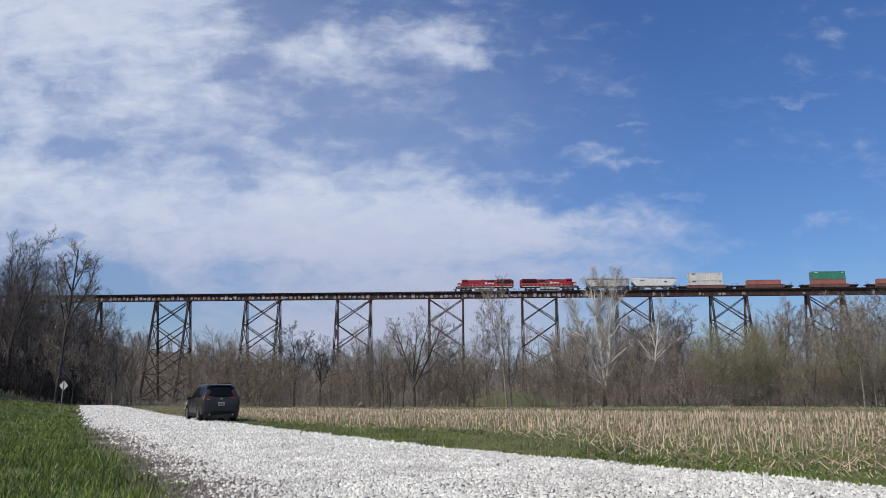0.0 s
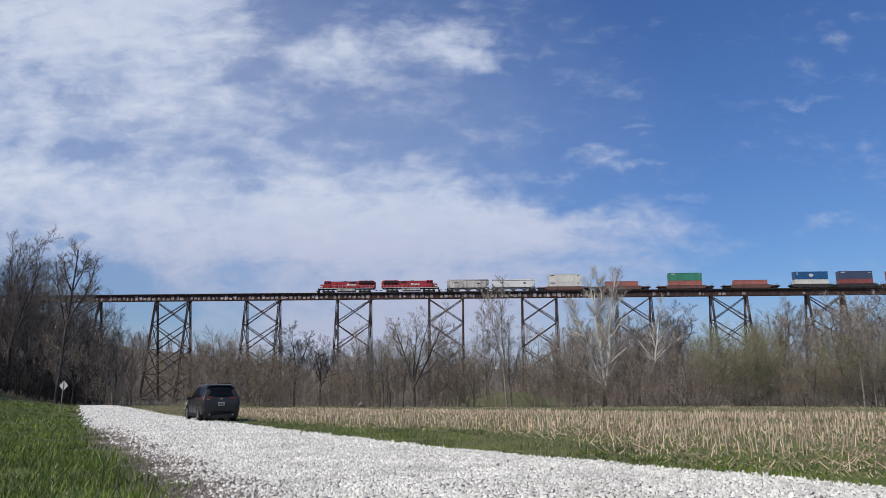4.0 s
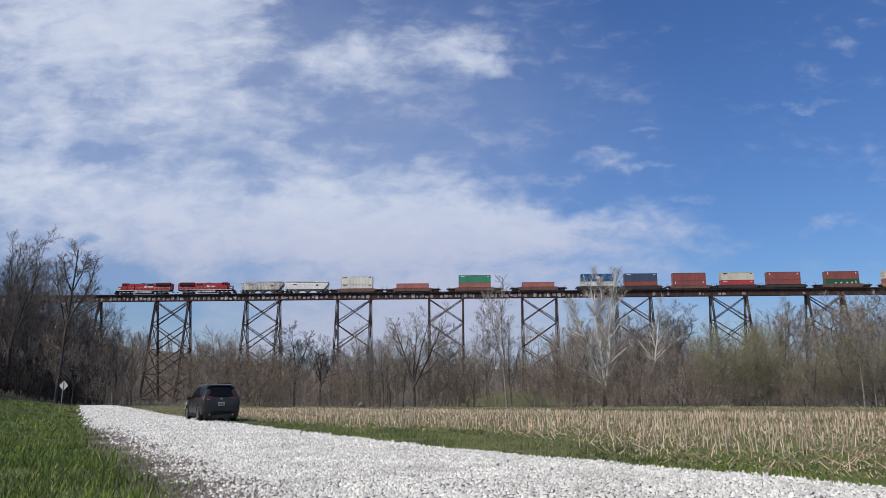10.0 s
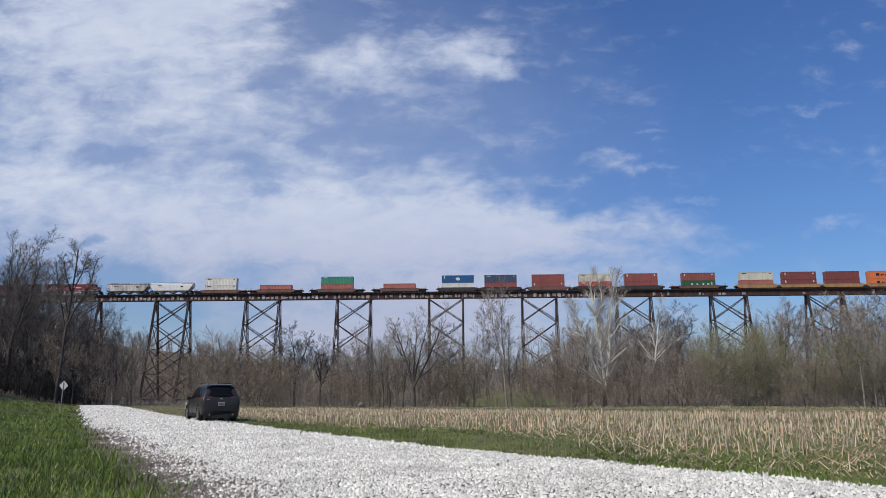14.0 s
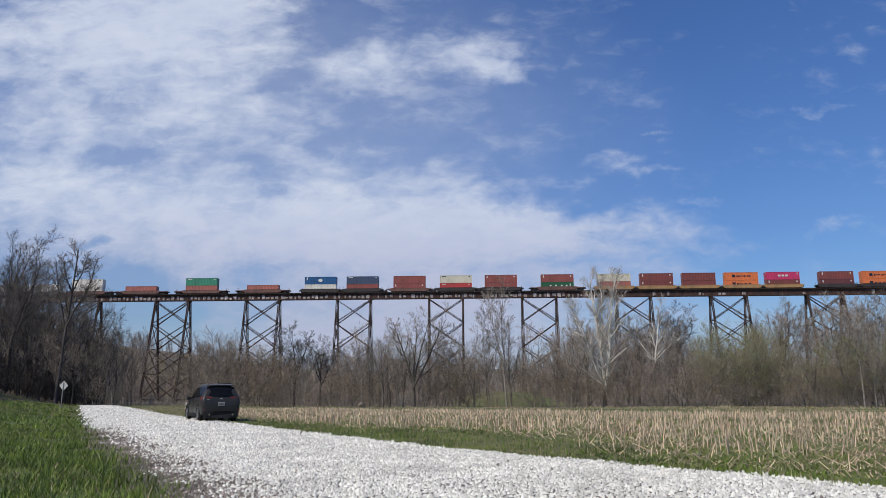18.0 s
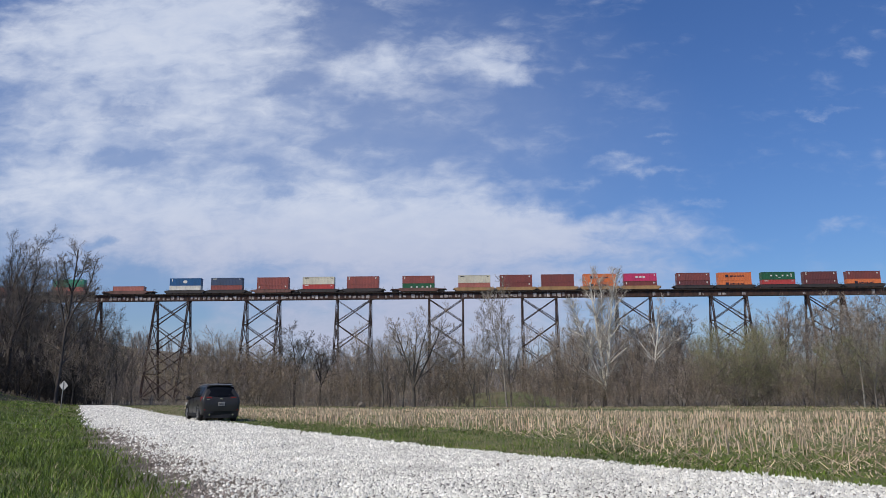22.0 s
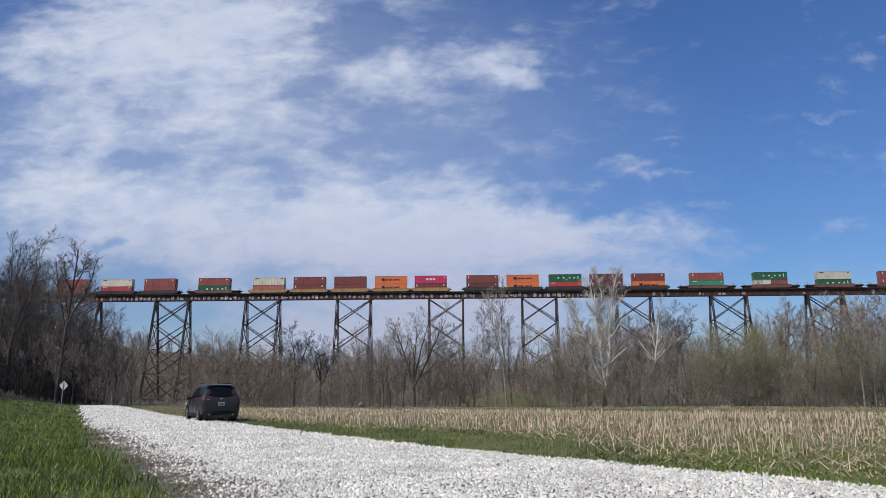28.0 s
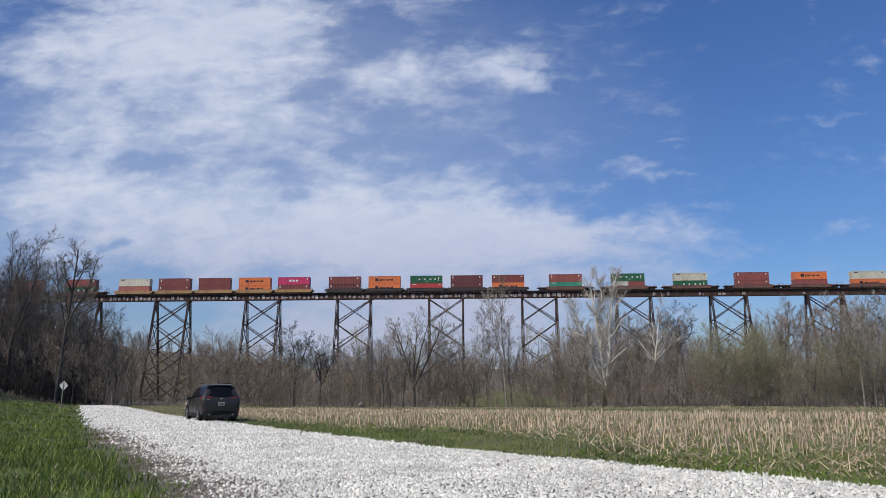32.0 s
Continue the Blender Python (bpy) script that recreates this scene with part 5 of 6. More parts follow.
# shrubs
wood([
    ("shrub", -41.6, 128, 11.2, None, 1.1), ("shrub", -37.8, 126, 12.0, None, 1.1), ("shrub", -33.8, 124, 11.5, None, 1.15), ("shrub", -29.6, 122, 10.0, None, 1.1), ("shrub", -26.8, 122, 8.0, None, 1.1),
    ("grey", -30.5, 118, 6.7), ("grey", -37.2, 118, 5.8), ("shrub", -26.9, 117, 5.3), ("grey", -24.3, 120, 5.5), ("shrub", -20.2, 120, 5.0),
    ("shrub", -16.1, 121, 6.4), ("shrub", -14.1, 123, 6.9), ("grey", -18.6, 124, 5.6), ("shrub", -10.5, 124, 6.1), ("grey", -3.1, 120, 5.5),
    ("shrub", 0.1, 118, 8.7), ("shrub", 1.9, 117, 9.1), ("shrub", 4.1, 118, 6.7), ("shrub", 13.4, 111, 6.4), ("shrub", 15.5, 108, 7.7),
    ("grey", 18.0, 106, 7.7), ("shrub", 19.6, 104, 6.0), ("grey", 24.5, 103, 7.9), ("grey", 26.3, 101, 5.9), ("shrub", 23.0, 100, 4.3),
    ("grey", 28.7, 100, 5.5), ("shrub", 18.1, 103, 4.8), ("grey", 31.0, 98, 7.4, None, 1.1), ("grey", 32.3, 95, 8.0, None, 1.15), ("grey", 33.8, 94, 8.8, None, 1.15),
    ("olive", 35.6, 93, 10.2, 0, 0.72), ("olive", 38.2, 95, 10.4, 70, 0.74), ("olive", 36.8, 94, 11.0, 150, 0.7), ("shrub", 41.2, 97, 7.6, None, 1.0), ("grey", 34.9, 90, 4.7), ("shrub", 31.6, 90, 4.0), ("grey", 41.8, 94, 5.5),
    ("olive", 43.1, 90, 7.5, None, 1.15), ("grey", 44.2, 88, 5.8, None, 1.1), ("shrub", 41.1, 88, 4.3), ("grey", 44.0, 84, 5.1), ("shrub", 46.2, 84, 5.1),
    ("olive", 48.0, 82, 8.8), ("grey", 48.6, 86, 6.1), ("shrub", 49.7, 82, 7.4), ("grey", 50.9, 80, 7.3)])
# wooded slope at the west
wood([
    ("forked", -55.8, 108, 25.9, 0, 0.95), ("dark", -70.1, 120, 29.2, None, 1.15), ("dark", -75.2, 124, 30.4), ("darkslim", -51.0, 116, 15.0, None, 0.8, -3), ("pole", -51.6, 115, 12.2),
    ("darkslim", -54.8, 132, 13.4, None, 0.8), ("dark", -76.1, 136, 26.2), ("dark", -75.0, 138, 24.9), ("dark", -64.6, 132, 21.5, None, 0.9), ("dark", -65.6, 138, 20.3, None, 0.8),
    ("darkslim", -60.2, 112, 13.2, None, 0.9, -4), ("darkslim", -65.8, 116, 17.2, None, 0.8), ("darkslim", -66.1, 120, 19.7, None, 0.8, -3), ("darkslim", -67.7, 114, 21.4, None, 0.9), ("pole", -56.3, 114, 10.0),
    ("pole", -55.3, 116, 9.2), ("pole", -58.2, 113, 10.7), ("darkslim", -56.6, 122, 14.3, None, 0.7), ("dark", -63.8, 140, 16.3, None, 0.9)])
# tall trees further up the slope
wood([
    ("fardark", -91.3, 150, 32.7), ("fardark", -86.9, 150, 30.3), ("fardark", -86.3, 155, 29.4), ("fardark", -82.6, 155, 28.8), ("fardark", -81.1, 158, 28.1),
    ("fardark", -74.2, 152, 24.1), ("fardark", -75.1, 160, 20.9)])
# wood round and behind the towers
for j in range(42):
    d_ = PICK.uniform(150, 235)
    plant("far", (-0.325 + j * 0.0225 + PICK.uniform(-0.01, 0.01)) * d_, d_, PICK.uniform(0.058, 0.078) * d_ + (2.0 if j > 24 else 0.0))
# the wood goes on round the west side: unseen trees, added to shade the slope
for j in range(13):
    x_, y_ = -67 - 3.1 * (j % 7) - PICK.uniform(0, 2.5), 84 + 3.0 * (j % 5) + 7.0 * (j // 7) + PICK.uniform(-2, 2)
    plant("dark", x_, y_, gz(x_, y_) + PICK.uniform(17, 22), None, 1.1)
# saplings and young shrubs on the slope, behind the great trees
for j in range(16):
    d_ = PICK.uniform(125, 200)
    x_ = PICK.uniform(-0.66, -0.42) * d_
    plant("fardark" if x_ < -0.48 * d_ else "far", x_, d_, gz(x_, d_) + PICK.uniform(9, 15))
for j in range(6):
    d_ = PICK.uniform(108, 150)
    x_ = PICK.uniform(-0.46, -0.425) * d_
    plant("grey", x_, d_, gz(x_, d_) + PICK.uniform(4, 7.5))


def thicket(name, label, mats, count, place, lo, hi, twigs, rad, seed):
    """Countless thin saplings in one mesh: a stem and its twigs each."""
    r = np.random.default_rng(seed)
    x_, y_ = place(r, count)
    h_ = r.uniform(lo, hi, count)
    foot = np.stack([x_, y_, height(x_, y_) - 0.1], 1)
    lean_ = r.normal(0, 0.24, (count, 3)) * np.array([1, 1, 0])
    top_ = foot + (np.array([0, 0, 1.0]) + lean_) * h_[:, None]
    idx = np.repeat(np.arange(count), twigs)
    u_ = r.uniform(0.12, 0.97, len(idx))[:, None]
    base_ = foot[idx] * (1 - u_) + top_[idx] * u_
    d_ = r.normal(size=(len(idx), 3))
    d_[:, 2] = np.abs(d_[:, 2]) * 0.8 + 0.12
    d_ /= np.linalg.norm(d_, axis=1, keepdims=True)
    tip_ = base_ + d_ * (h_[idx] * r.uniform(0.12, 0.45, len(idx)) * (1.15 - 0.7 * u_[:, 0]))[:, None]
    p0, p1 = np.concatenate([foot, base_]), np.concatenate([top_, tip_])
    r0 = np.concatenate([np.full(count, rad * 3.2), np.full(len(idx), rad)])
    ax = p1 - p0
    s1 = np.cross(ax, np.array([0.31, 0.52, 0.2]))
    s1 /= np.linalg.norm(s1, axis=1, keepdims=True)
    s2 = np.cross(ax / np.linalg.norm(ax, axis=1, keepdims=True), s1)
    ring = [(math.cos(q * math.tau / 3), math.sin(q * math.tau / 3)) for q in range(3)]
    v_ = np.stack([c_ + (s1 * a_ + s2 * b_) * (r0 * k_)[:, None] for c_, k_ in ((p0, 1.0), (p1, 0.45)) for a_, b_ in ring], 1)
    f_ = np.array([(0, 1, 4, 3), (1, 2, 5, 4)])
    bulk(name, v_.reshape(-1, 3), (f_[None] + 6 * np.arange(len(p0))[:, None, None]).reshape(-1, 4), mats, label, "woods")


def band(a0, a1, d0, d1):
    """Places between two bearings (x over y) and two distances, but for the green bank among the trees."""
    def place(r, n_):
        d_, a_ = r.uniform(d0, d1, n_), r.uniform(a0, a1, n_)
        d_ = np.where((a_ > 0.037) & (a_ < 0.17) & (d_ > 105) & (d_ < 200), d_ + 95, d_)
        return a_ * d_, d_
    return place


thicket("far_woods", "hazy leafless woods on the far hills", FARTWIG, 1800, band(-0.80, 0.78, 350, 445), 4, 11, 20, 0.075, 1)
thicket("low_brush", "low reddish-brown brush at the wood's edge", REDTWIG, 70, lambda r, n_: (r.uniform(4, 24, n_), r.uniform(112, 138, n_)), 0.8, 3.2, 40, 0.011, 7)
thicket("brush", "tangled leafless brush under the trees", BRUSHTWIG, 520, band(-0.33, 0.70, 150, 260), 3, 8.0, 44, 0.022, 2)
thicket("low_brush", "low reddish-brown brush at the wood's edge", REDTWIG, 220, band(-0.33, 0.165, 122, 150), 0.8, 3.0, 44, 0.012, 3)
thicket("low_brush", "low reddish-brown brush at the wood's edge", REDTWIG, 170, band(0.15, 0.70, 88, 118), 0.8, 2.8, 44, 0.010, 4)
thicket("brush", "tangled leafless brush behind the viaduct", BRUSHTWIG, 330, band(-0.46, -0.30, 288, 345), 4, 9.5, 44, 0.036, 12)
thicket("low_brush", "low grey brush and dead wood before the viaduct", BRUSHTWIG, 90, band(-0.45, -0.33, 104, 165), 0.7, 2.6, 44, 0.012, 14)
# thicket whose twig colour stands for the slope's deep shade
thicket("slope_brush", "dense dark leafless thicket on the slope", SHADEBRUSH, 900, band(-0.70, -0.45, 114, 200), 3, 7.5, 42, 0.028, 5)
for pool in KINDS.values():
    for model in pool:
        for o in (*model.children, model):
            bpy.data.objects.remove(o)

# ================= parked car =================
CARPAINT = mat("dark_metallic_grey_paint", (0.037, 0.035, 0.034), (0.030, 0.029, 0.028), 0.36, 0.0, 1.0, 200.0, 0.0, spec=0.28, coat=0.10)
TYRE = mat("tyre_rubber", (0.022, 0.022, 0.022), (0.040, 0.037, 0.033), 0.85, 0, 6.0, 40.0, 0.3)
PLASTIC = mat("black_plastic_trim", (0.020, 0.020, 0.021), (0.014, 0.014, 0.015), 0.6, 0, 3.0, 60.0, 0.05)
ALLOY = mat("alloy_rim", (0.45, 0.45, 0.46), (0.36, 0.36, 0.37), 0.3, 0.8, 5.0, 40.0, 0.0)
LAMP_RED = mat("red_lamp_lens", (0.34, 0.035, 0.032), (0.24, 0.022, 0.022), 0.2, 0, 5.0, 50.0, 0.0, spec=0.6)
LAMP_CLEAR = mat("clear_lamp_lens", (0.62, 0.60, 0.58), (0.52, 0.50, 0.48), 0.12, 0, 5.0, 50.0, 0.0, spec=0.6)
CHROME = mat("chrome", (0.6, 0.6, 0.6), (0.5, 0.5, 0.5), 0.12, 1.0, 5.0, 40.0, 0.0)
PLATE = mat("plate_face", (0.34, 0.33, 0.32), (0.28, 0.27, 0.26), 0.5, 0, 5.0, 40.0, 0.0)

# stations from tail to nose: y, sill z, belt z, roof z, half widths at sill, belt, roof
STATIONS = [(-2.29, 0.50, 0.74, 0.78, 0.66, 0.74, 0.66), (-2.26, 0.36, 0.90, 0.96, 0.80, 0.86, 0.78), (-2.19, 0.30, 1.02, 1.10, 0.86, 0.905, 0.79),
            (-2.06, 0.28, 1.09, 1.34, 0.89, 0.92, 0.70), (-1.88, 0.27, 1.10, 1.57, 0.90, 0.92, 0.62), (-1.62, 0.27, 1.09, 1.655, 0.90, 0.92, 0.61),
            (-1.1, 0.27, 1.06, 1.685, 0.90, 0.92, 0.62), (-0.3, 0.27, 1.03, 1.69, 0.90, 0.92, 0.63), (0.35, 0.27, 1.01, 1.62, 0.90, 0.92, 0.64),
            (0.85, 0.27, 1.00, 1.33, 0.90, 0.915, 0.69), (1.25, 0.27, 0.985, 1.06, 0.90, 0.90, 0.76), (1.8, 0.28, 0.93, 0.99, 0.89, 0.87, 0.72), (2.15, 0.32, 0.82, 0.88, 0.84, 0.80, 0.62), (2.28, 0.42, 0.68, 0.74, 0.70, 0.66, 0.50)]


def car_ring(y, zs, zb, zr, ws, wb, wr):
    half = [(ws * 0.9, zs), (ws, zs + 0.06), (ws + 0.015, zs + (zb - zs) * 0.35), (wb, zs + (zb - zs) * 0.72), (wb - 0.012, zb), (wr + (wb - wr) * 0.12, zr - (zr - zb) * 0.16), (wr * 0.93, zr - 0.025), (wr * 0.5, zr)]
    return [(x, y, z) for x, z in half] + [(-x, y, z) for x, z in reversed(half)]


def car_side(y, u):
    """Half width and height of the cabin side at station y; u runs from the belt to the roof's edge."""
    ys = [q[0] for q in STATIONS]
    zb, zr, wb, wr = (float(np.interp(y, ys, [q[k] for q in STATIONS])) for k in (2, 3, 5, 6))
    a, b = (wb - 0.012, zb), (wr + (wb - wr) * 0.12, zr - (zr - zb) * 0.16)
    return a[0] + (b[0] - a[0]) * u, a[1] + (b[1] - a[1]) * u


def suv(at):
    t = thing("parked_car", at, "dark metallic grey sport utility car parked on the grass verge", "car")
    a = Shape().loft([car_ring(*q) for q in STATIONS])
    body = part("body", a, CARPAINT, t, smooth=True)
    bv = body.modifiers.new("smooth", "SUBSURF")
    bv.levels = bv.render_levels = 1
    # rear window, bent in three facets across
    a = Shape()
    top, low = [], []
    for x in np.linspace(-1, 1, 9):
        low.append((x * 0.77, -2.222 + 0.10 * x * x, 1.14))
        top.append((x * 0.62, -1.955 + 0.08 * x * x, 1.535))
    a.add([*low, *top, *[(p[0], p[1] + 0.03, p[2]) for p in low], *[(p[0], p[1] + 0.03, p[2]) for p in top]],
          [(j, j + 1, j + 10, j + 9) for j in range(8)] + [(j + 19, j + 18, j + 27, j + 28) for j in range(8)])
    part("rear_window", a, GLASS_DARK, t, "dark tinted rear window")
    a = Shape()
    a.loft([[(x, -2.0 + 0.12 * abs(x) ** 2 - dy, 1.585 + dz - 0.12 * abs(x) ** 3) for x in np.linspace(-0.58, 0.58, 7)] + [(x, -1.62 - dy * 0.3, 1.655 + dz - 0.12 * abs(x) ** 3) for x in np.linspace(0.58, -0.58, 7)] for dy, dz in ((0, 0), (0.0, 0.03))])
    part("roof_spoiler", a, CARPAINT, t)
    for sg in (-1, 1):
        for y0, y1 in ((-1.72, -1.22), (-1.17, -0.20), (-0.14, 0.72)):
            a = Shape()
            pts = []
            for y in np.linspace(y0, y1, 5):
                for u in (0.08, 0.90):
                    x, z = car_side(y, u)
                    pts.append((sg * (x + 0.008), y, z))
            n2 = len(pts)
            pts += [(p[0] - sg * 0.02, p[1], p[2]) for p in pts]
            fs = [(2 * j, 2 * j + 2, 2 * j + 3, 2 * j + 1) for j in range(4)]
            a.add(pts, fs + [tuple(q + n2 for q in reversed(f_)) for f_ in fs])
            part("side_window", a, GLASS_DARK, t, "dark tinted side window")
        a = Shape()
        a.box(sg * 1.01, 0.62, 1.06, 0.22, 0.16, 0.16, 0, 1, 0.04)
        part("wing_mirror", a, CARPAINT, t)
        for y in (-0.95, 0.05):
            a = Shape()
            a.box(sg * 0.925, y, 0.93, 0.03, 0.2, 0.035, 0, 1, 0.01)
            part("door_handle", a, CARPAINT, t)
        for y in (-0.17, 0.86):
            a = Shape()
            a.box(sg * 0.918, y, 0.72, 0.012, 0.012, 0.72)
            part("door_gap", a, PLASTIC, t)
        a = Shape()
        a.box(sg * 0.905, -0.05, 0.33, 0.05, 2.5, 0.14, 0, 1, 0.02)
        part("sill_trim", a, PLASTIC, t, "black plastic sill trim")
        # tail lamp round the corner
        a = Shape()
        a.loft([[(sg * 0.44, -2.215, z), (sg * 0.66, -2.205, z), (sg * 0.84, -2.15, z), (sg * 0.93, -1.98, z), (sg * 0.90, -1.98, z), (sg * 0.80, -2.10, z), (sg * 0.44, -2.16, z)] for z in (0.93, 1.10)])
        part("tail_lamp", a, LAMP_RED, t, "red wrap-around tail lamp")
        a = Shape()
        a.box(sg * 0.74, -2.262, 0.55, 0.14, 0.02, 0.04, 0, 1, 0.008)
        part("reflector", a, LAMP_RED, t)
        a = Shape()
        a.tube([(sg * 0.55, -2.30, 0.34), (sg * 0.55, -2.16, 0.34)], 0.045, 12)
        part("exhaust_tip", a, CHROME, t, "chrome exhaust tip")
        a = Shape()
        a.box(sg * 0.68, 2.14, 0.78, 0.36, 0.16, 0.14, 0, 1, 0.03)
        part("headlamp", a, LAMP_CLEAR, t)
        a = Shape()
        a.beam((sg * 0.62, -1.5, 1.70), (sg * 0.63, 0.2, 1.70), 0.03)
        part("roof_rail", a, PLASTIC, t)
        for y in (-1.38, 1.33):
            a = Shape()
            arc = [(math.cos(q), math.sin(q)) for q in np.linspace(-0.25, math.pi + 0.25, 13)]
            a.loft([[(sg * (0.80 + dx), y + c_ * r_, 0.36 + s_ * r_) for r_, dx in ((0.37, 0), (0.45, 0), (0.43, 0.125), (0.37, 0.125))] for c_, s_ in arc])
            part("wheel_arch", a, PLASTIC, t, "black plastic wheel arch")
            w = Shape()
            w.tube([(sg * 0.69, y, 0.355), (sg * 0.71, y, 0.355), (sg * 0.89, y, 0.355), (sg * 0.915, y, 0.355)], [0.31, 0.355, 0.355, 0.315], 24)
            tyre = part("tyre", w, TYRE, t, smooth=False)
            w = Shape()
            w.tube([(sg * 0.905, y, 0.355), (sg * 0.922, y, 0.355)], [0.10, 0.07], 12)
            for q in range(5):
                c_, s_ = math.cos(q * math.tau / 5), math.sin(q * math.tau / 5)
                w.beam((sg * 0.918, y + c_ * 0.05, 0.355 + s_ * 0.05), (sg * 0.91, y + c_ * 0.225, 0.355 + s_ * 0.225), 0.05, 0.06)
            ring = [(math.cos(q), math.sin(q)) for q in np.linspace(0, math.tau, 25)]
            w.loft([[(sg * (0.90 + dx), y + c_ * r_, 0.355 + s_ * r_) for r_, dx in ((0.215, 0), (0.235, 0), (0.235, 0.02), (0.215, 0.02))] for c_, s_ in ring])
            part("rim", w, ALLOY, tyre, "five-spoke alloy rim")
    a = Shape()
    a.loft([[(x, -2.30 + 0.10 * abs(x) ** 3 - d, z) for x, z in ((-0.78, 0.24), (-0.3, 0.20), (0.3, 0.20), (0.78, 0.24), (0.80, 0.46), (0.3, 0.49), (-0.3, 0.49), (-0.80, 0.46))] for d in (0.0, 0.015)][::-1])
    part("bumper_insert", a, PLASTIC, t, "black lower rear bumper")
    a = Shape()
    a.box(0, -2.295, 0.80, 0.31, 0.02, 0.16, 0, 1, 0.004)
    plate = part("number_plate", a, PLATE, t, "pale plate with unreadable bars")
    a = Shape()
    for j in range(6):
        a.box(-0.115 + j * 0.046, -2.308, 0.79, 0.022, 0.006, 0.07)
    part("plate_bars", a, MARK_D, plate)
    a = Shape()
    a.tube([(0, -2.235, 1.0), (0, -2.215, 1.0)], [0.055, 0.065], 16)
    part("emblem", a, CHROME, t, "plain chrome emblem")
    a = Shape()
    a.beam((0.02, -2.205, 1.14), (0.42, -2.15, 1.19), 0.02)
    part("rear_wiper", a, PLASTIC, t)
    a = Shape()
    a.box(-0.62, -2.243, 0.985, 0.16, 0.01, 0.025)
    part("name_badge", a, CHROME, t)
    a = Shape()
    a.loft([[(-0.03, -1.45, 1.69), (0.03, -1.45, 1.69), (0.03, -1.25, 1.69), (-0.03, -1.25, 1.69)], [(-0.008, -1.46, 1.76), (0.008, -1.46, 1.76), (0.008, -1.40, 1.76), (-0.008, -1.40, 1.76)]])
    part("roof_aerial", a, PLASTIC, t)
    a = Shape()
    a.box(0, 0, 0.24, 1.5, 4.2, 0.14)
    part("underbody", a, PLASTIC, t)
    return t


CAR_X, CAR_Y = -10.86, 35.2
suv(pose(CAR_X, CAR_Y, gz(CAR_X, CAR_Y) - 0.03, 0, 0, 28.8)).scale = (0.92, 0.95, 1.02)

# ================= road sign =================
SX, SY = -33.5, 66.0
sign = thing("road_sign", pose(SX, SY, gz(SX, SY), 0, 1.5, -12), "grey back of a diamond road sign on a steel post", "road sign")
s = Shape()
zc = 2.20 - gz(SX, SY)
s.loft([[(x * 0.43, 0.02 + d, zc + z * 0.43) for x, z in ((0, -1), (0.06, -0.98), (0.98, -0.06), (1, 0), (0.98, 0.06), (0.06, 0.98), (0, 1), (-0.06, 0.98), (-0.98, 0.06), (-1, 0), (-0.98, -0.06), (-0.06, -0.98))] for d in (0.006, -0.006)])
part("panel", s, SIGNBACK, sign, "bare metal diamond panel")
s = Shape()
s.box(0, -0.03, zc / 2 + 0.1, 0.06, 0.045, zc + 0.45)
part("post", s, GALV, sign, "galvanised steel post")
for z in (-0.2, 0.2):
    s = Shape()
    s.tube([(0, -0.065, zc + z), (0, -0.045, zc + z)], 0.018, 8)
    part("bolt", s, GALV, sign)

# ================= insect that darts past =================
CHITIN = mat("dark_insect_shell", (0.018, 0.017, 0.020), (0.012, 0.012, 0.014), 0.4, 0, 300.0, 900.0, 0.0)
fly = thing("fly", pose(-0.9, -0.7, 0.5), "small dark fly darting through the air", "fly")
for nm, y, r_, ln in (("abdomen", -0.0012, 0.0011, 0.0024), ("thorax", 0.0008, 0.0010, 0.0016), ("head", 0.0022, 0.0007, 0.0009)):
    s = Shape()
    s.tube([(0, y + ln * q / 2, 0) for q in (-1, -0.75, -0.3, 0.3, 0.75, 1)], [r_ * q for q in (0.1, 0.65, 1, 1, 0.65, 0.1)], 8)
    part(nm, s, CHITIN, fly, smooth=True)
for sg in (-1, 1):
    s = Shape()
    s.loft([[(sg * x, y, z) for x, y in ((0.0006, 0.0008), (0.003, -0.0002), (0.0034, -0.0014), (0.0022, -0.0022))] for z in (0.0009, 0.00096)])
    part("wing", s, CHITIN, fly)

# dark clod in the stubble
s = Shape()
r = random.Random(3)
CX, CY = -9.6, 88.0
s.loft([[(CX + 0.45 * k * math.cos(q) * r.uniform(0.8, 1.2), CY + 0.35 * k * math.sin(q) * r.uniform(0.8, 1.2), gz(CX, CY) + z) for q in np.linspace(0, math.tau, 10, endpoint=False)] for k, z in ((1.0, -0.05), (1.1, 0.25), (0.7, 0.5), (0.3, 0.6))])
tagged(part("soil_clod", s, EARTH), "dark clod of soil standing in the stubble", "soil clod")

# ================= gravel, grass and stubble =================
def scatter_solids(base, faces, at, size, turn, rng, jitter):
    """Many small solids in one mesh: base corners jittered, turned, sized and placed."""
    n, k = len(at), len(base)
    v_ = base[None] * (1 + rng.uniform(-jitter, jitter, (n, k, 3))) * size[:, None, :]
    c_, s_ = np.cos(turn)[:, None], np.sin(turn)[:, None]
    x_, y_ = v_[..., 0] * c_ - v_[..., 1] * s_, v_[..., 0] * s_ + v_[..., 1] * c_
    v_ = np.stack([x_, y_, v_[..., 2]], -1) + at[:, None]
    return v_.reshape(-1, 3), (faces[None] + k * np.arange(n)[:, None, None]).reshape(-1, faces.shape[1])


rng = np.random.default_rng(17)
RW, RA = np.array([ROAD_WAY.x, ROAD_WAY.y]), np.array([ACROSS.x, ACROSS.y])
RO = np.array([ROAD_AT.x, ROAD_AT.y])


def road_dw(x, y):
    p_ = np.stack([x, y], -1) - RO
    return p_ @ RW, p_ @ RA


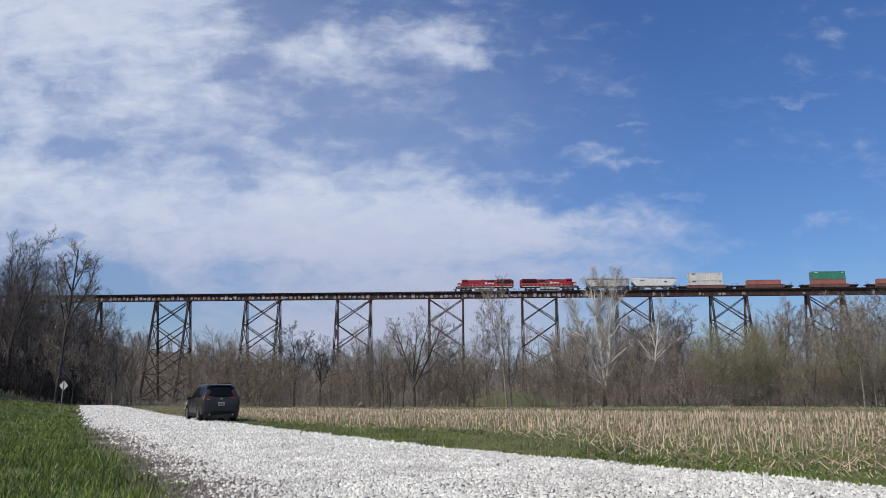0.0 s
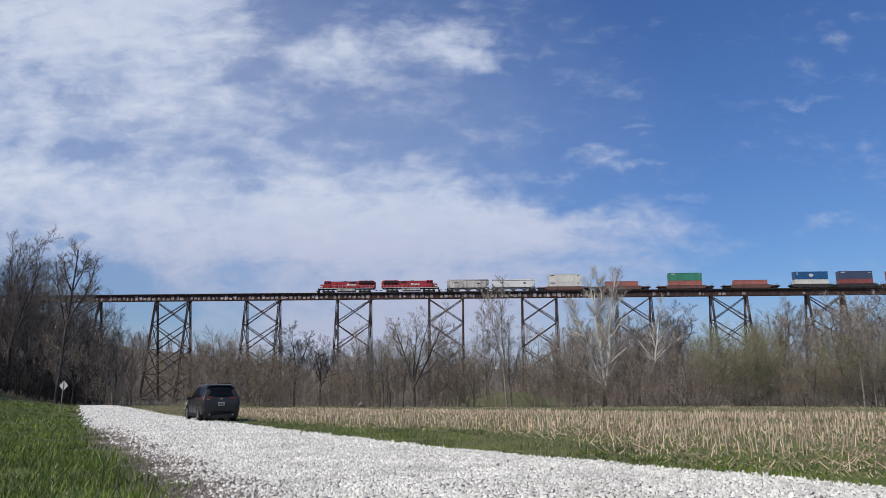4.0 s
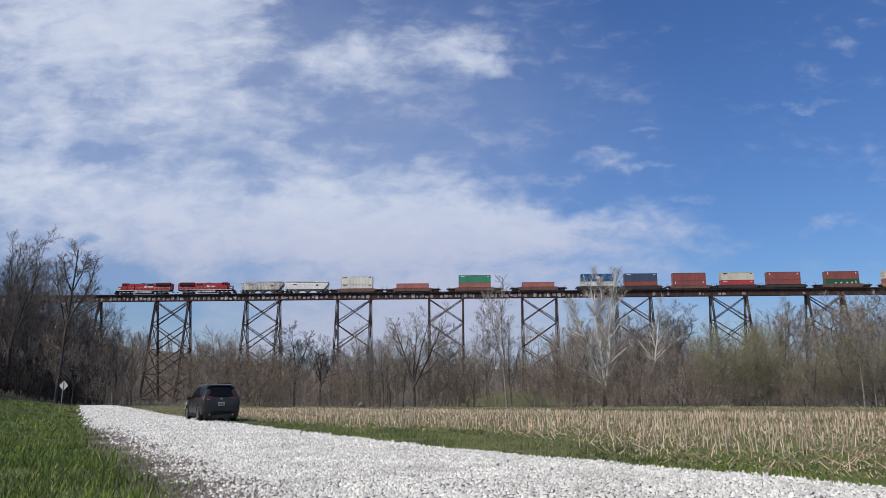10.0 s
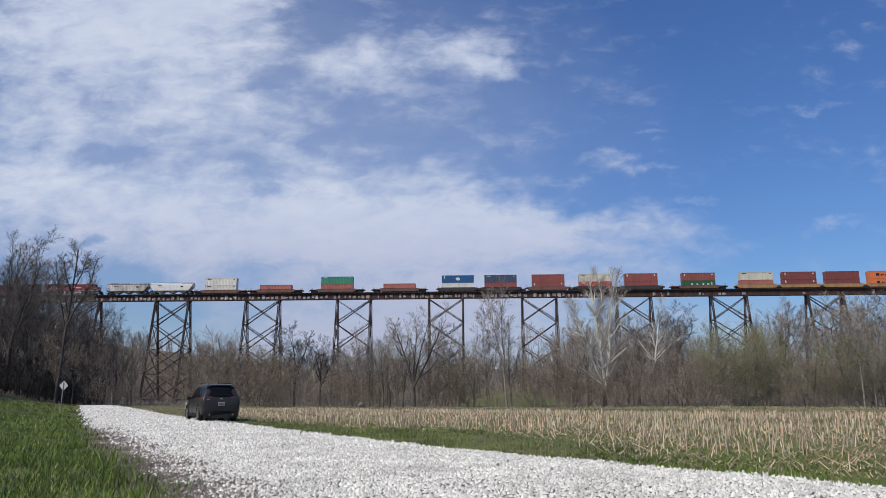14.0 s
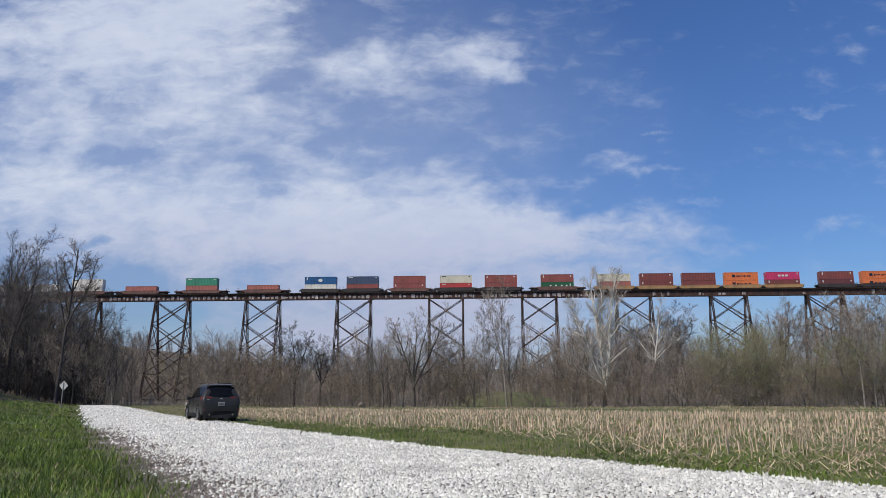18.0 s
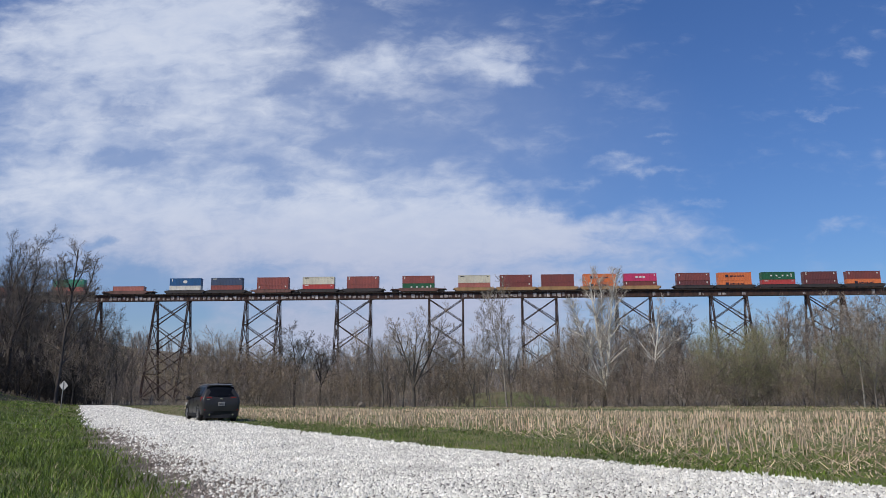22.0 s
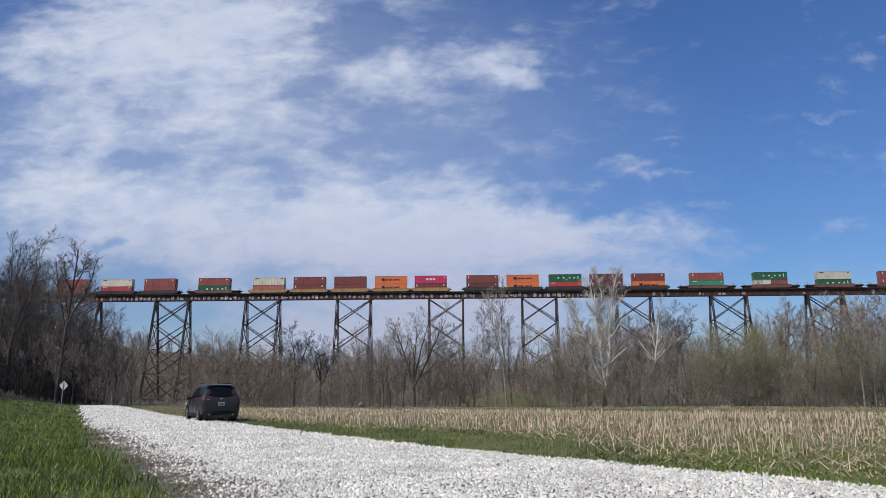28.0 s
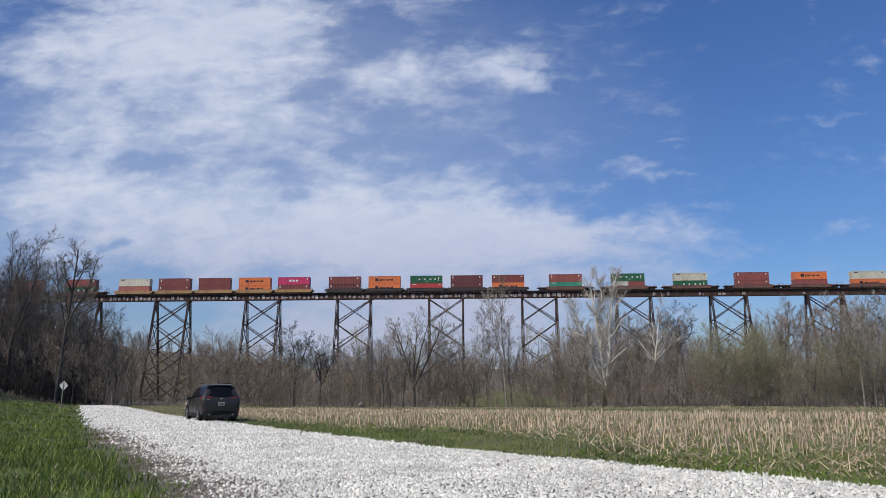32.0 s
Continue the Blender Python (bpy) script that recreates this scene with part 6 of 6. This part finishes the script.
def edges(d):
    return np.interp(d, (-14, -3.5, 4, 20, 55, 130), (-1.9, -1.95, -2.1, -2.5, -2.5, -2.35)), np.interp(d, RIGHT_D, RIGHT_W)


RIDGE = np.array([(-0.5, -0.5, -0.4), (0.5, -0.5, -0.4), (0.5, 0.5, -0.4), (-0.5, 0.5, -0.4), (-0.28, 0.05, 0.4), (0.30, -0.05, 0.36)])
RIDGE_F = np.array([(0, 1, 5), (0, 5, 4), (1, 2, 5), (2, 3, 4), (2, 4, 5), (3, 0, 4)])
V, F, S, o = [], [], [], 0
for y0, y1, step, lo, hi in ((-9, 6.8, 0.12, 0.06, 0.11), (6.8, 15, 0.040, 0.017, 0.036), (15, 26, 0.060, 0.026, 0.051), (26, 58, 0.115, 0.038, 0.074), (58, 112, 0.25, 0.08, 0.14)):
    gx, gy = np.meshgrid(np.arange(-62 if y0 > 50 else -44 if y0 > 20 else -16, 14 if y0 < 0 else 9 if y0 < 50 else -20, step), np.arange(y0, y1, step))
    x_, y_ = gx.ravel() + rng.uniform(-step, step, gx.size) * 0.6, gy.ravel() + rng.uniform(-step, step, gx.size) * 0.6
    d_, w_ = road_dw(x_, y_)
    l_, r_ = edges(d_)
    wob = 0.12 * np.sin(d_ * 1.7) + 0.10 * np.sin(d_ * 4.1 + 1)
    inside = (w_ > l_ + 0.02 + wob) & (w_ < r_ + 0.10 + 0.12 * np.sin(d_ * 2.3))
    thin = np.clip((w_ - l_ - wob) / 0.7, 0.25, 1)
    inside &= rng.random(len(x_)) < thin
    x_, y_, d_, w_, l_, wob = (q[inside] for q in (x_, y_, d_, w_, l_, wob))
    n_ = len(x_)
    sz = rng.uniform(lo, hi, n_)[:, None] * rng.uniform(0.75, 1.25, (n_, 3))
    rr = np.interp(d_, RIGHT_D, RIGHT_W)
    crown = 0.022 * np.clip(np.minimum(w_ - l_, rr - w_) / 0.8, 0, 1) + 0.004
    at_ = np.stack([x_, y_, height(x_, y_) + crown + sz[:, 2] * rng.uniform(-0.25, 1.0, n_)], 1)
    v_, f_ = scatter_solids(RIDGE, RIDGE_F, at_, sz, rng.uniform(0, math.tau, n_), rng, 0.45)
    V.append(v_)
    F.append(f_ + o)
    o += len(v_)
    dirty = (w_ - l_ - wob < rng.uniform(0.05, 1.25, n_)) & (d_ < 16) | (rng.random(n_) < 0.008)
    S.append(np.repeat(dirty, 6))
bulk("road_gravel", np.concatenate(V), np.concatenate(F), [GRAVEL, DUSTY], "loose white crushed limestone on the road", "gravel", False, np.concatenate(S))


def blades(x_, y_, tall, wide, bend, rng, lift=0.0):
    """Curved tapering blades of two quads each."""
    n_ = len(x_)
    a_ = rng.uniform(0, math.tau, n_)
    side = np.stack([np.cos(a_), np.sin(a_), 0 * a_], 1) * wide[:, None] / 2
    b_ = rng.uniform(0, math.tau, n_)
    out = np.stack([np.cos(b_), np.sin(b_), 0 * b_], 1) * (tall * bend * rng.uniform(0.2, 1.4, n_))[:, None]
    foot = np.stack([x_, y_, height(x_, y_) - 0.02 + lift], 1)
    up = np.array([0, 0, 1.0]) * tall[:, None]
    v_ = np.stack([foot - side, foot + side, foot + up * 0.55 + out * 0.3 + side * 0.8, foot + up * 0.55 + out * 0.3 - side * 0.8, foot + up * 0.95 + out + side * 0.15, foot + up * 0.95 + out - side * 0.15], 1)
    f_ = np.array([(0, 1, 2, 3), (3, 2, 4, 5)])
    return v_.reshape(-1, 3), (f_[None] + 6 * np.arange(n_)[:, None, None]).reshape(-1, 4)


def noise2(x_, y_, k):
    return np.sin(x_ * k + 1.3 * np.sin(y_ * k * 0.7)) * np.sin(y_ * k * 1.1 + 1.7 * np.sin(x_ * k * 0.6 + 2))


# left verge
V, F, S, o = [], [], [], 0
for y0, y1, count, lo, hi, wd in ((-6, 5.8, 8000, 0.07, 0.19, 0.012), (5.8, 12, 26000, 0.07, 0.19, 0.010), (12, 24, 24000, 0.08, 0.19, 0.015), (24, 50, 18000, 0.09, 0.2, 0.03), (50, 95, 11000, 0.1, 0.24, 0.07)):
    y_ = rng.uniform(y0, y1, count)
    x_ = -0.485 * y_ + 0.98 - (rng.random(count) ** 1.1) * (0.25 * y_ + 4.0) + 0.55 + 0.02 * y_
    d_, w_ = road_dw(x_, y_)
    l_, _ = edges(d_)
    keep = w_ < l_ + 0.12 * np.sin(d_ * 1.7) + rng.uniform(-0.3, 0.28, count)
    x_, y_ = x_[keep], y_[keep]
    clump = 0.75 + 0.45 * noise2(x_, y_, 2.3)
    v_, f_ = blades(x_, y_, rng.uniform(lo, hi, len(x_)) * clump, np.full(len(x_), wd), 0.7, rng)
    V.append(v_)
    F.append(f_ + o)
    o += len(v_)
    dry = rng.random(len(x_)) < 0.02 + 0.12 * np.clip(noise2(x_, y_, 0.9), 0, 1) ** 2
    S.append(np.repeat(dry, 2))
bulk("verge_grass", np.concatenate(V), np.concatenate(F), [BLADE, DRYBLADE], "lush green spring grass with a few dry blades", "grass", False, np.concatenate(S))

# rough grass on the bank before the wood
count = 9000
y_ = rng.uniform(86, 116, count)
x_ = rng.uniform(-0.66, -0.475, count) * y_
v_, f_ = blades(x_, y_, rng.uniform(0.08, 0.24, count) * (0.75 + 0.45 * noise2(x_, y_, 0.5)), np.full(count, 0.09), 0.6, rng)
bulk("bank_grass", v_, f_, [BLADE, DRYBLADE], "rough half-dry grass on the bank before the wood", "grass", False, np.repeat(rng.random(count) < 0.4, 2))

# strip between the road and the field, and thin grass among the stubble
V, F, S, o = [], [], [], 0
for d0, d1, count, lo, hi, wd in ((-11, 6, 22000, 0.03, 0.09, 0.011), (6, 22, 19000, 0.035, 0.095, 0.018), (22, 90, 14000, 0.05, 0.12, 0.04)):
    d_ = rng.uniform(d0, d1, count)
    rr = np.interp(d_, RIGHT_D, RIGHT_W)
    u_ = rng.random(count) ** 1.15
    w_ = rr - 0.1 + 0.12 * np.sin(d_ * 2.3) + u_ * 5.5
    p_ = RO + d_[:, None] * RW + w_[:, None] * RA
    clump = 0.7 + 0.5 * noise2(p_[:, 0], p_[:, 1], 1.6) + 0.9 * (u_ < 0.06) * (d_ < -3)
    keep = (u_ < 0.6) | (noise2(p_[:, 0], p_[:, 1], 0.8) > -0.3)
    p_, clump, u_ = p_[keep], clump[keep], u_[keep]
    v_, f_ = blades(p_[:, 0], p_[:, 1], rng.uniform(lo, hi, len(p_)) * clump, np.full(len(p_), wd), 0.7, rng, 0.02)
    V.append(v_)
    F.append(f_ + o)
    o += len(v_)
    S.append(np.repeat(rng.random(len(p_)) < 0.14 + 0.3 * u_ + (0.42 if d0 > 20 else 0), 2))
bulk("roadside_grass", np.concatenate(V), np.concatenate(F), [BLADE, DRYBLADE], "short green grass strip between the road and the stubble", "grass", False, np.concatenate(S))

# dry grass border at the far side of the field
count = 18000
x_ = rng.uniform(-45, 60, count)
y_ = np.interp(x_, FAR_X, FAR_Y) + rng.uniform(-1, 1, count) + 34 * rng.random(count) ** 1.6
v_, f_ = blades(x_, y_, rng.uniform(0.04, 0.11, count), np.full(count, 0.08), 0.6, rng)
bulk("border_grass", v_, f_, [DRYBLADE, BLADE], "pale dry grass along the far border of the field", "grass", False, np.repeat(rng.random(count) < 0.15, 2))

# taller dry grass where the wood begins
count = 20000
x_ = rng.uniform(-45, 60, count)
y_ = np.interp(x_, (-45, -15, 0, 13, 25, 34, 60), (122, 117, 106, 92, 80, 75, 70)) + rng.uniform(-5, 24, count)
v_, f_ = blades(x_, y_, rng.uniform(0.08, 0.24, count) * (0.7 + 0.5 * noise2(x_, y_, 0.4)), np.full(count, 0.09), 0.6, rng)
bulk("edge_grass", v_, f_, [DRYBLADE, BLADE], "tall dry grass at the foot of the trees", "grass", False, np.repeat(rng.random(count) < 0.12, 2))

# green weeds among the stubble
count = 34000
y_ = 8 + 40 * rng.random(count) ** 1.8
x_ = rng.uniform(-0.65, 0.72, count) * y_
keep = in_field(x_ + 1.6, y_ + 0.8) & (noise2(x_, y_, 0.55) + 0.5 * noise2(x_, y_, 1.7) > -0.75 + 0.030 * y_)
x_, y_ = x_[keep], y_[keep]
v_, f_ = blades(x_, y_, rng.uniform(0.03, 0.09, len(x_)), 0.016 + 0.0016 * y_, 1.2, rng)
bulk("field_weeds", v_, f_, [BLADE, DRYBLADE], "low green weeds between the rows of stubble", "grass", False, np.repeat(rng.random(len(x_)) < 0.15, 2))

# stubble: rows of cut stalks
FW, FA = np.array([FIELD_WAY.x, FIELD_WAY.y]), np.array([FIELD_ACROSS.x, FIELD_ACROSS.y])
rows_, along = np.arange(-20, 150, 0.76), np.arange(-60, 190, 0.19)
ga, gl = np.meshgrid(rows_, along)
p_ = ga.ravel()[:, None] * FA + gl.ravel()[:, None] * FW + rng.normal(0, 0.06, (ga.size, 2))
px_ = p_[:, 0] / np.maximum(p_[:, 1], 1)
ragged = rng.normal(0, 0.55, p_.shape)
thick = np.clip(0.90 - 0.0050 * np.maximum(p_[:, 1] - 20, 0), 0.45, 1) * np.interp(p_[:, 1], (10, 14, 19, 24), (0.55, 0.80, 1, 1))
thick *= np.clip(0.8 + 0.5 * noise2(p_[:, 0], p_[:, 1], 0.8), 0.25, 1)
keep = in_field(p_[:, 0] + ragged[:, 0], p_[:, 1] + ragged[:, 1]) & (px_ < 0.72) & (rng.random(len(p_)) < thick)
p_ = p_[keep]
n_ = len(p_)


def stalks(p_, ln, rad, tilt, rng, lift=0.0):
    n_ = len(p_)
    a_, b_ = rng.uniform(0, math.tau, n_), np.abs(rng.normal(0, 1, n_)) * tilt
    ax = np.stack([np.sin(b_) * np.cos(a_), np.sin(b_) * np.sin(a_), np.cos(b_)], 1)
    s1 = np.cross(ax, np.array([0.3, 0.2, 0.9]))
    s1 /= np.linalg.norm(s1, axis=1, keepdims=True)
    s2 = np.cross(ax, s1)
    foot = np.stack([p_[:, 0], p_[:, 1], height(p_[:, 0], p_[:, 1]) + lift], 1)
    mid_ = foot + ax * (ln * 0.6)[:, None]
    end = foot + ax * ln[:, None] + np.stack([np.cos(a_), np.sin(a_), 0 * a_], 1) * (ln * rng.uniform(0, 0.12, n_))[:, None]
    ring = [(math.cos(q * math.tau / 3), math.sin(q * math.tau / 3)) for q in range(3)]
    v_ = np.stack([c_ + (s1 * q0 + s2 * q1) * (rad * k_)[:, None] for c_, k_ in ((foot, 1.0), (mid_, 0.85), (end, 0.75)) for q0, q1 in ring], 1)
    f_ = np.array([(i_ * 3 + j_, i_ * 3 + (j_ + 1) % 3, i_ * 3 + 3 + (j_ + 1) % 3, i_ * 3 + 3 + j_) for i_ in (0, 1) for j_ in range(3)])
    return v_.reshape(-1, 3), (f_[None] + 9 * np.arange(n_)[:, None, None]).reshape(-1, 4)


far_ = p_[:, 1]
v_, f_ = stalks(p_, rng.uniform(0.10, 0.42, n_) * np.interp(far_, (25, 60), (1, 0.62)) * (0.85 + 0.3 * noise2(p_[:, 0], p_[:, 1], 0.5)), np.clip(0.0085 + 0.0003 * far_, 0.0125, 0.028), np.where(rng.random(n_) < 0.16, 0.55, 0.09), rng)
bulk("corn_stubble", v_, f_, STALK, "rows of cut pale corn stalks standing in the field", "corn stubble")
# fallen stalks and husks
m_ = 24000
x_, y_ = rng.uniform(-42, 60, m_), 9 + 75 * rng.random(m_) ** 1.6
keep = in_field(x_ + 0.8, y_ + 0.4) & (x_ / y_ < 0.72)
q_ = np.stack([x_, y_], 1)[keep]
yb = rng.uniform(9, 28, 7000)
xb = yb * rng.uniform(-0.6, 0.72, 7000)
bits = np.stack([xb, yb], 1)[in_field(xb + 0.9, yb + 0.4)]
q_ = np.concatenate([q_, bits])
lq = np.where(np.arange(len(q_)) < len(q_) - len(bits), rng.uniform(0.12, 0.42, len(q_)), rng.uniform(0.04, 0.16, len(q_)))
v_, f_ = stalks(q_, lq, np.clip(0.0055 + 0.00030 * q_[:, 1], 0.008, 0.025), 0.10, rng)
tip = np.arange(len(q_))
flat = v_.reshape(-1, 9, 3)
foot = flat[:, :3].mean(1, keepdims=True)
rel = flat - foot
ang = rng.uniform(0, math.tau, len(q_))
lay = np.radians(rng.uniform(45, 92, len(q_)))
zz, rr = rel[..., 2] * np.cos(lay)[:, None], rel[..., 2] * np.sin(lay)[:, None]
flat = foot + np.stack([rel[..., 0] + rr * np.cos(ang)[:, None], rel[..., 1] + rr * np.sin(ang)[:, None], zz + 0.02 + 0.0 * rel[..., 0]], -1)
bulk("fallen_stalks", flat.reshape(-1, 3), f_, STALK, "broken corn stalks and husks lying in the stubble", "corn stalks")



# ================= what moves =================
def motions():
    for t, s, z in ROLLING:
        walk(t, [(q, on_track(s + SPEED * q) @ Matrix.Translation((0, 0, z))) for q in (0.0, 8.0, 16.0, 24.0, 32.0)])
    walk(fly, [(0.0, pose(-0.9, -0.7, 0.5)), (20.3, pose(-0.9, -0.7, 0.5)), (20.7, pose(-0.62, 0.25, 1.0)), (20.9, pose(-0.262, 0.355, 1.108, 0, 10, -60)),
               (21.0, pose(-0.163, 0.396, 1.139, 0, 10, -70)), (21.1, pose(-0.135, 0.366, 1.236, 30, 10, -40)), (21.4, pose(0.1, 0.1, 1.7)), (22.0, pose(0.9, -1.2, 1.6)), (32.0, pose(0.9, -1.2, 1.6))])
    walk(clouds, [(q, pose(1.74 * q, 1.47 * q, 0)) for q in (0.0, 16.0, 32.0)])


motions()
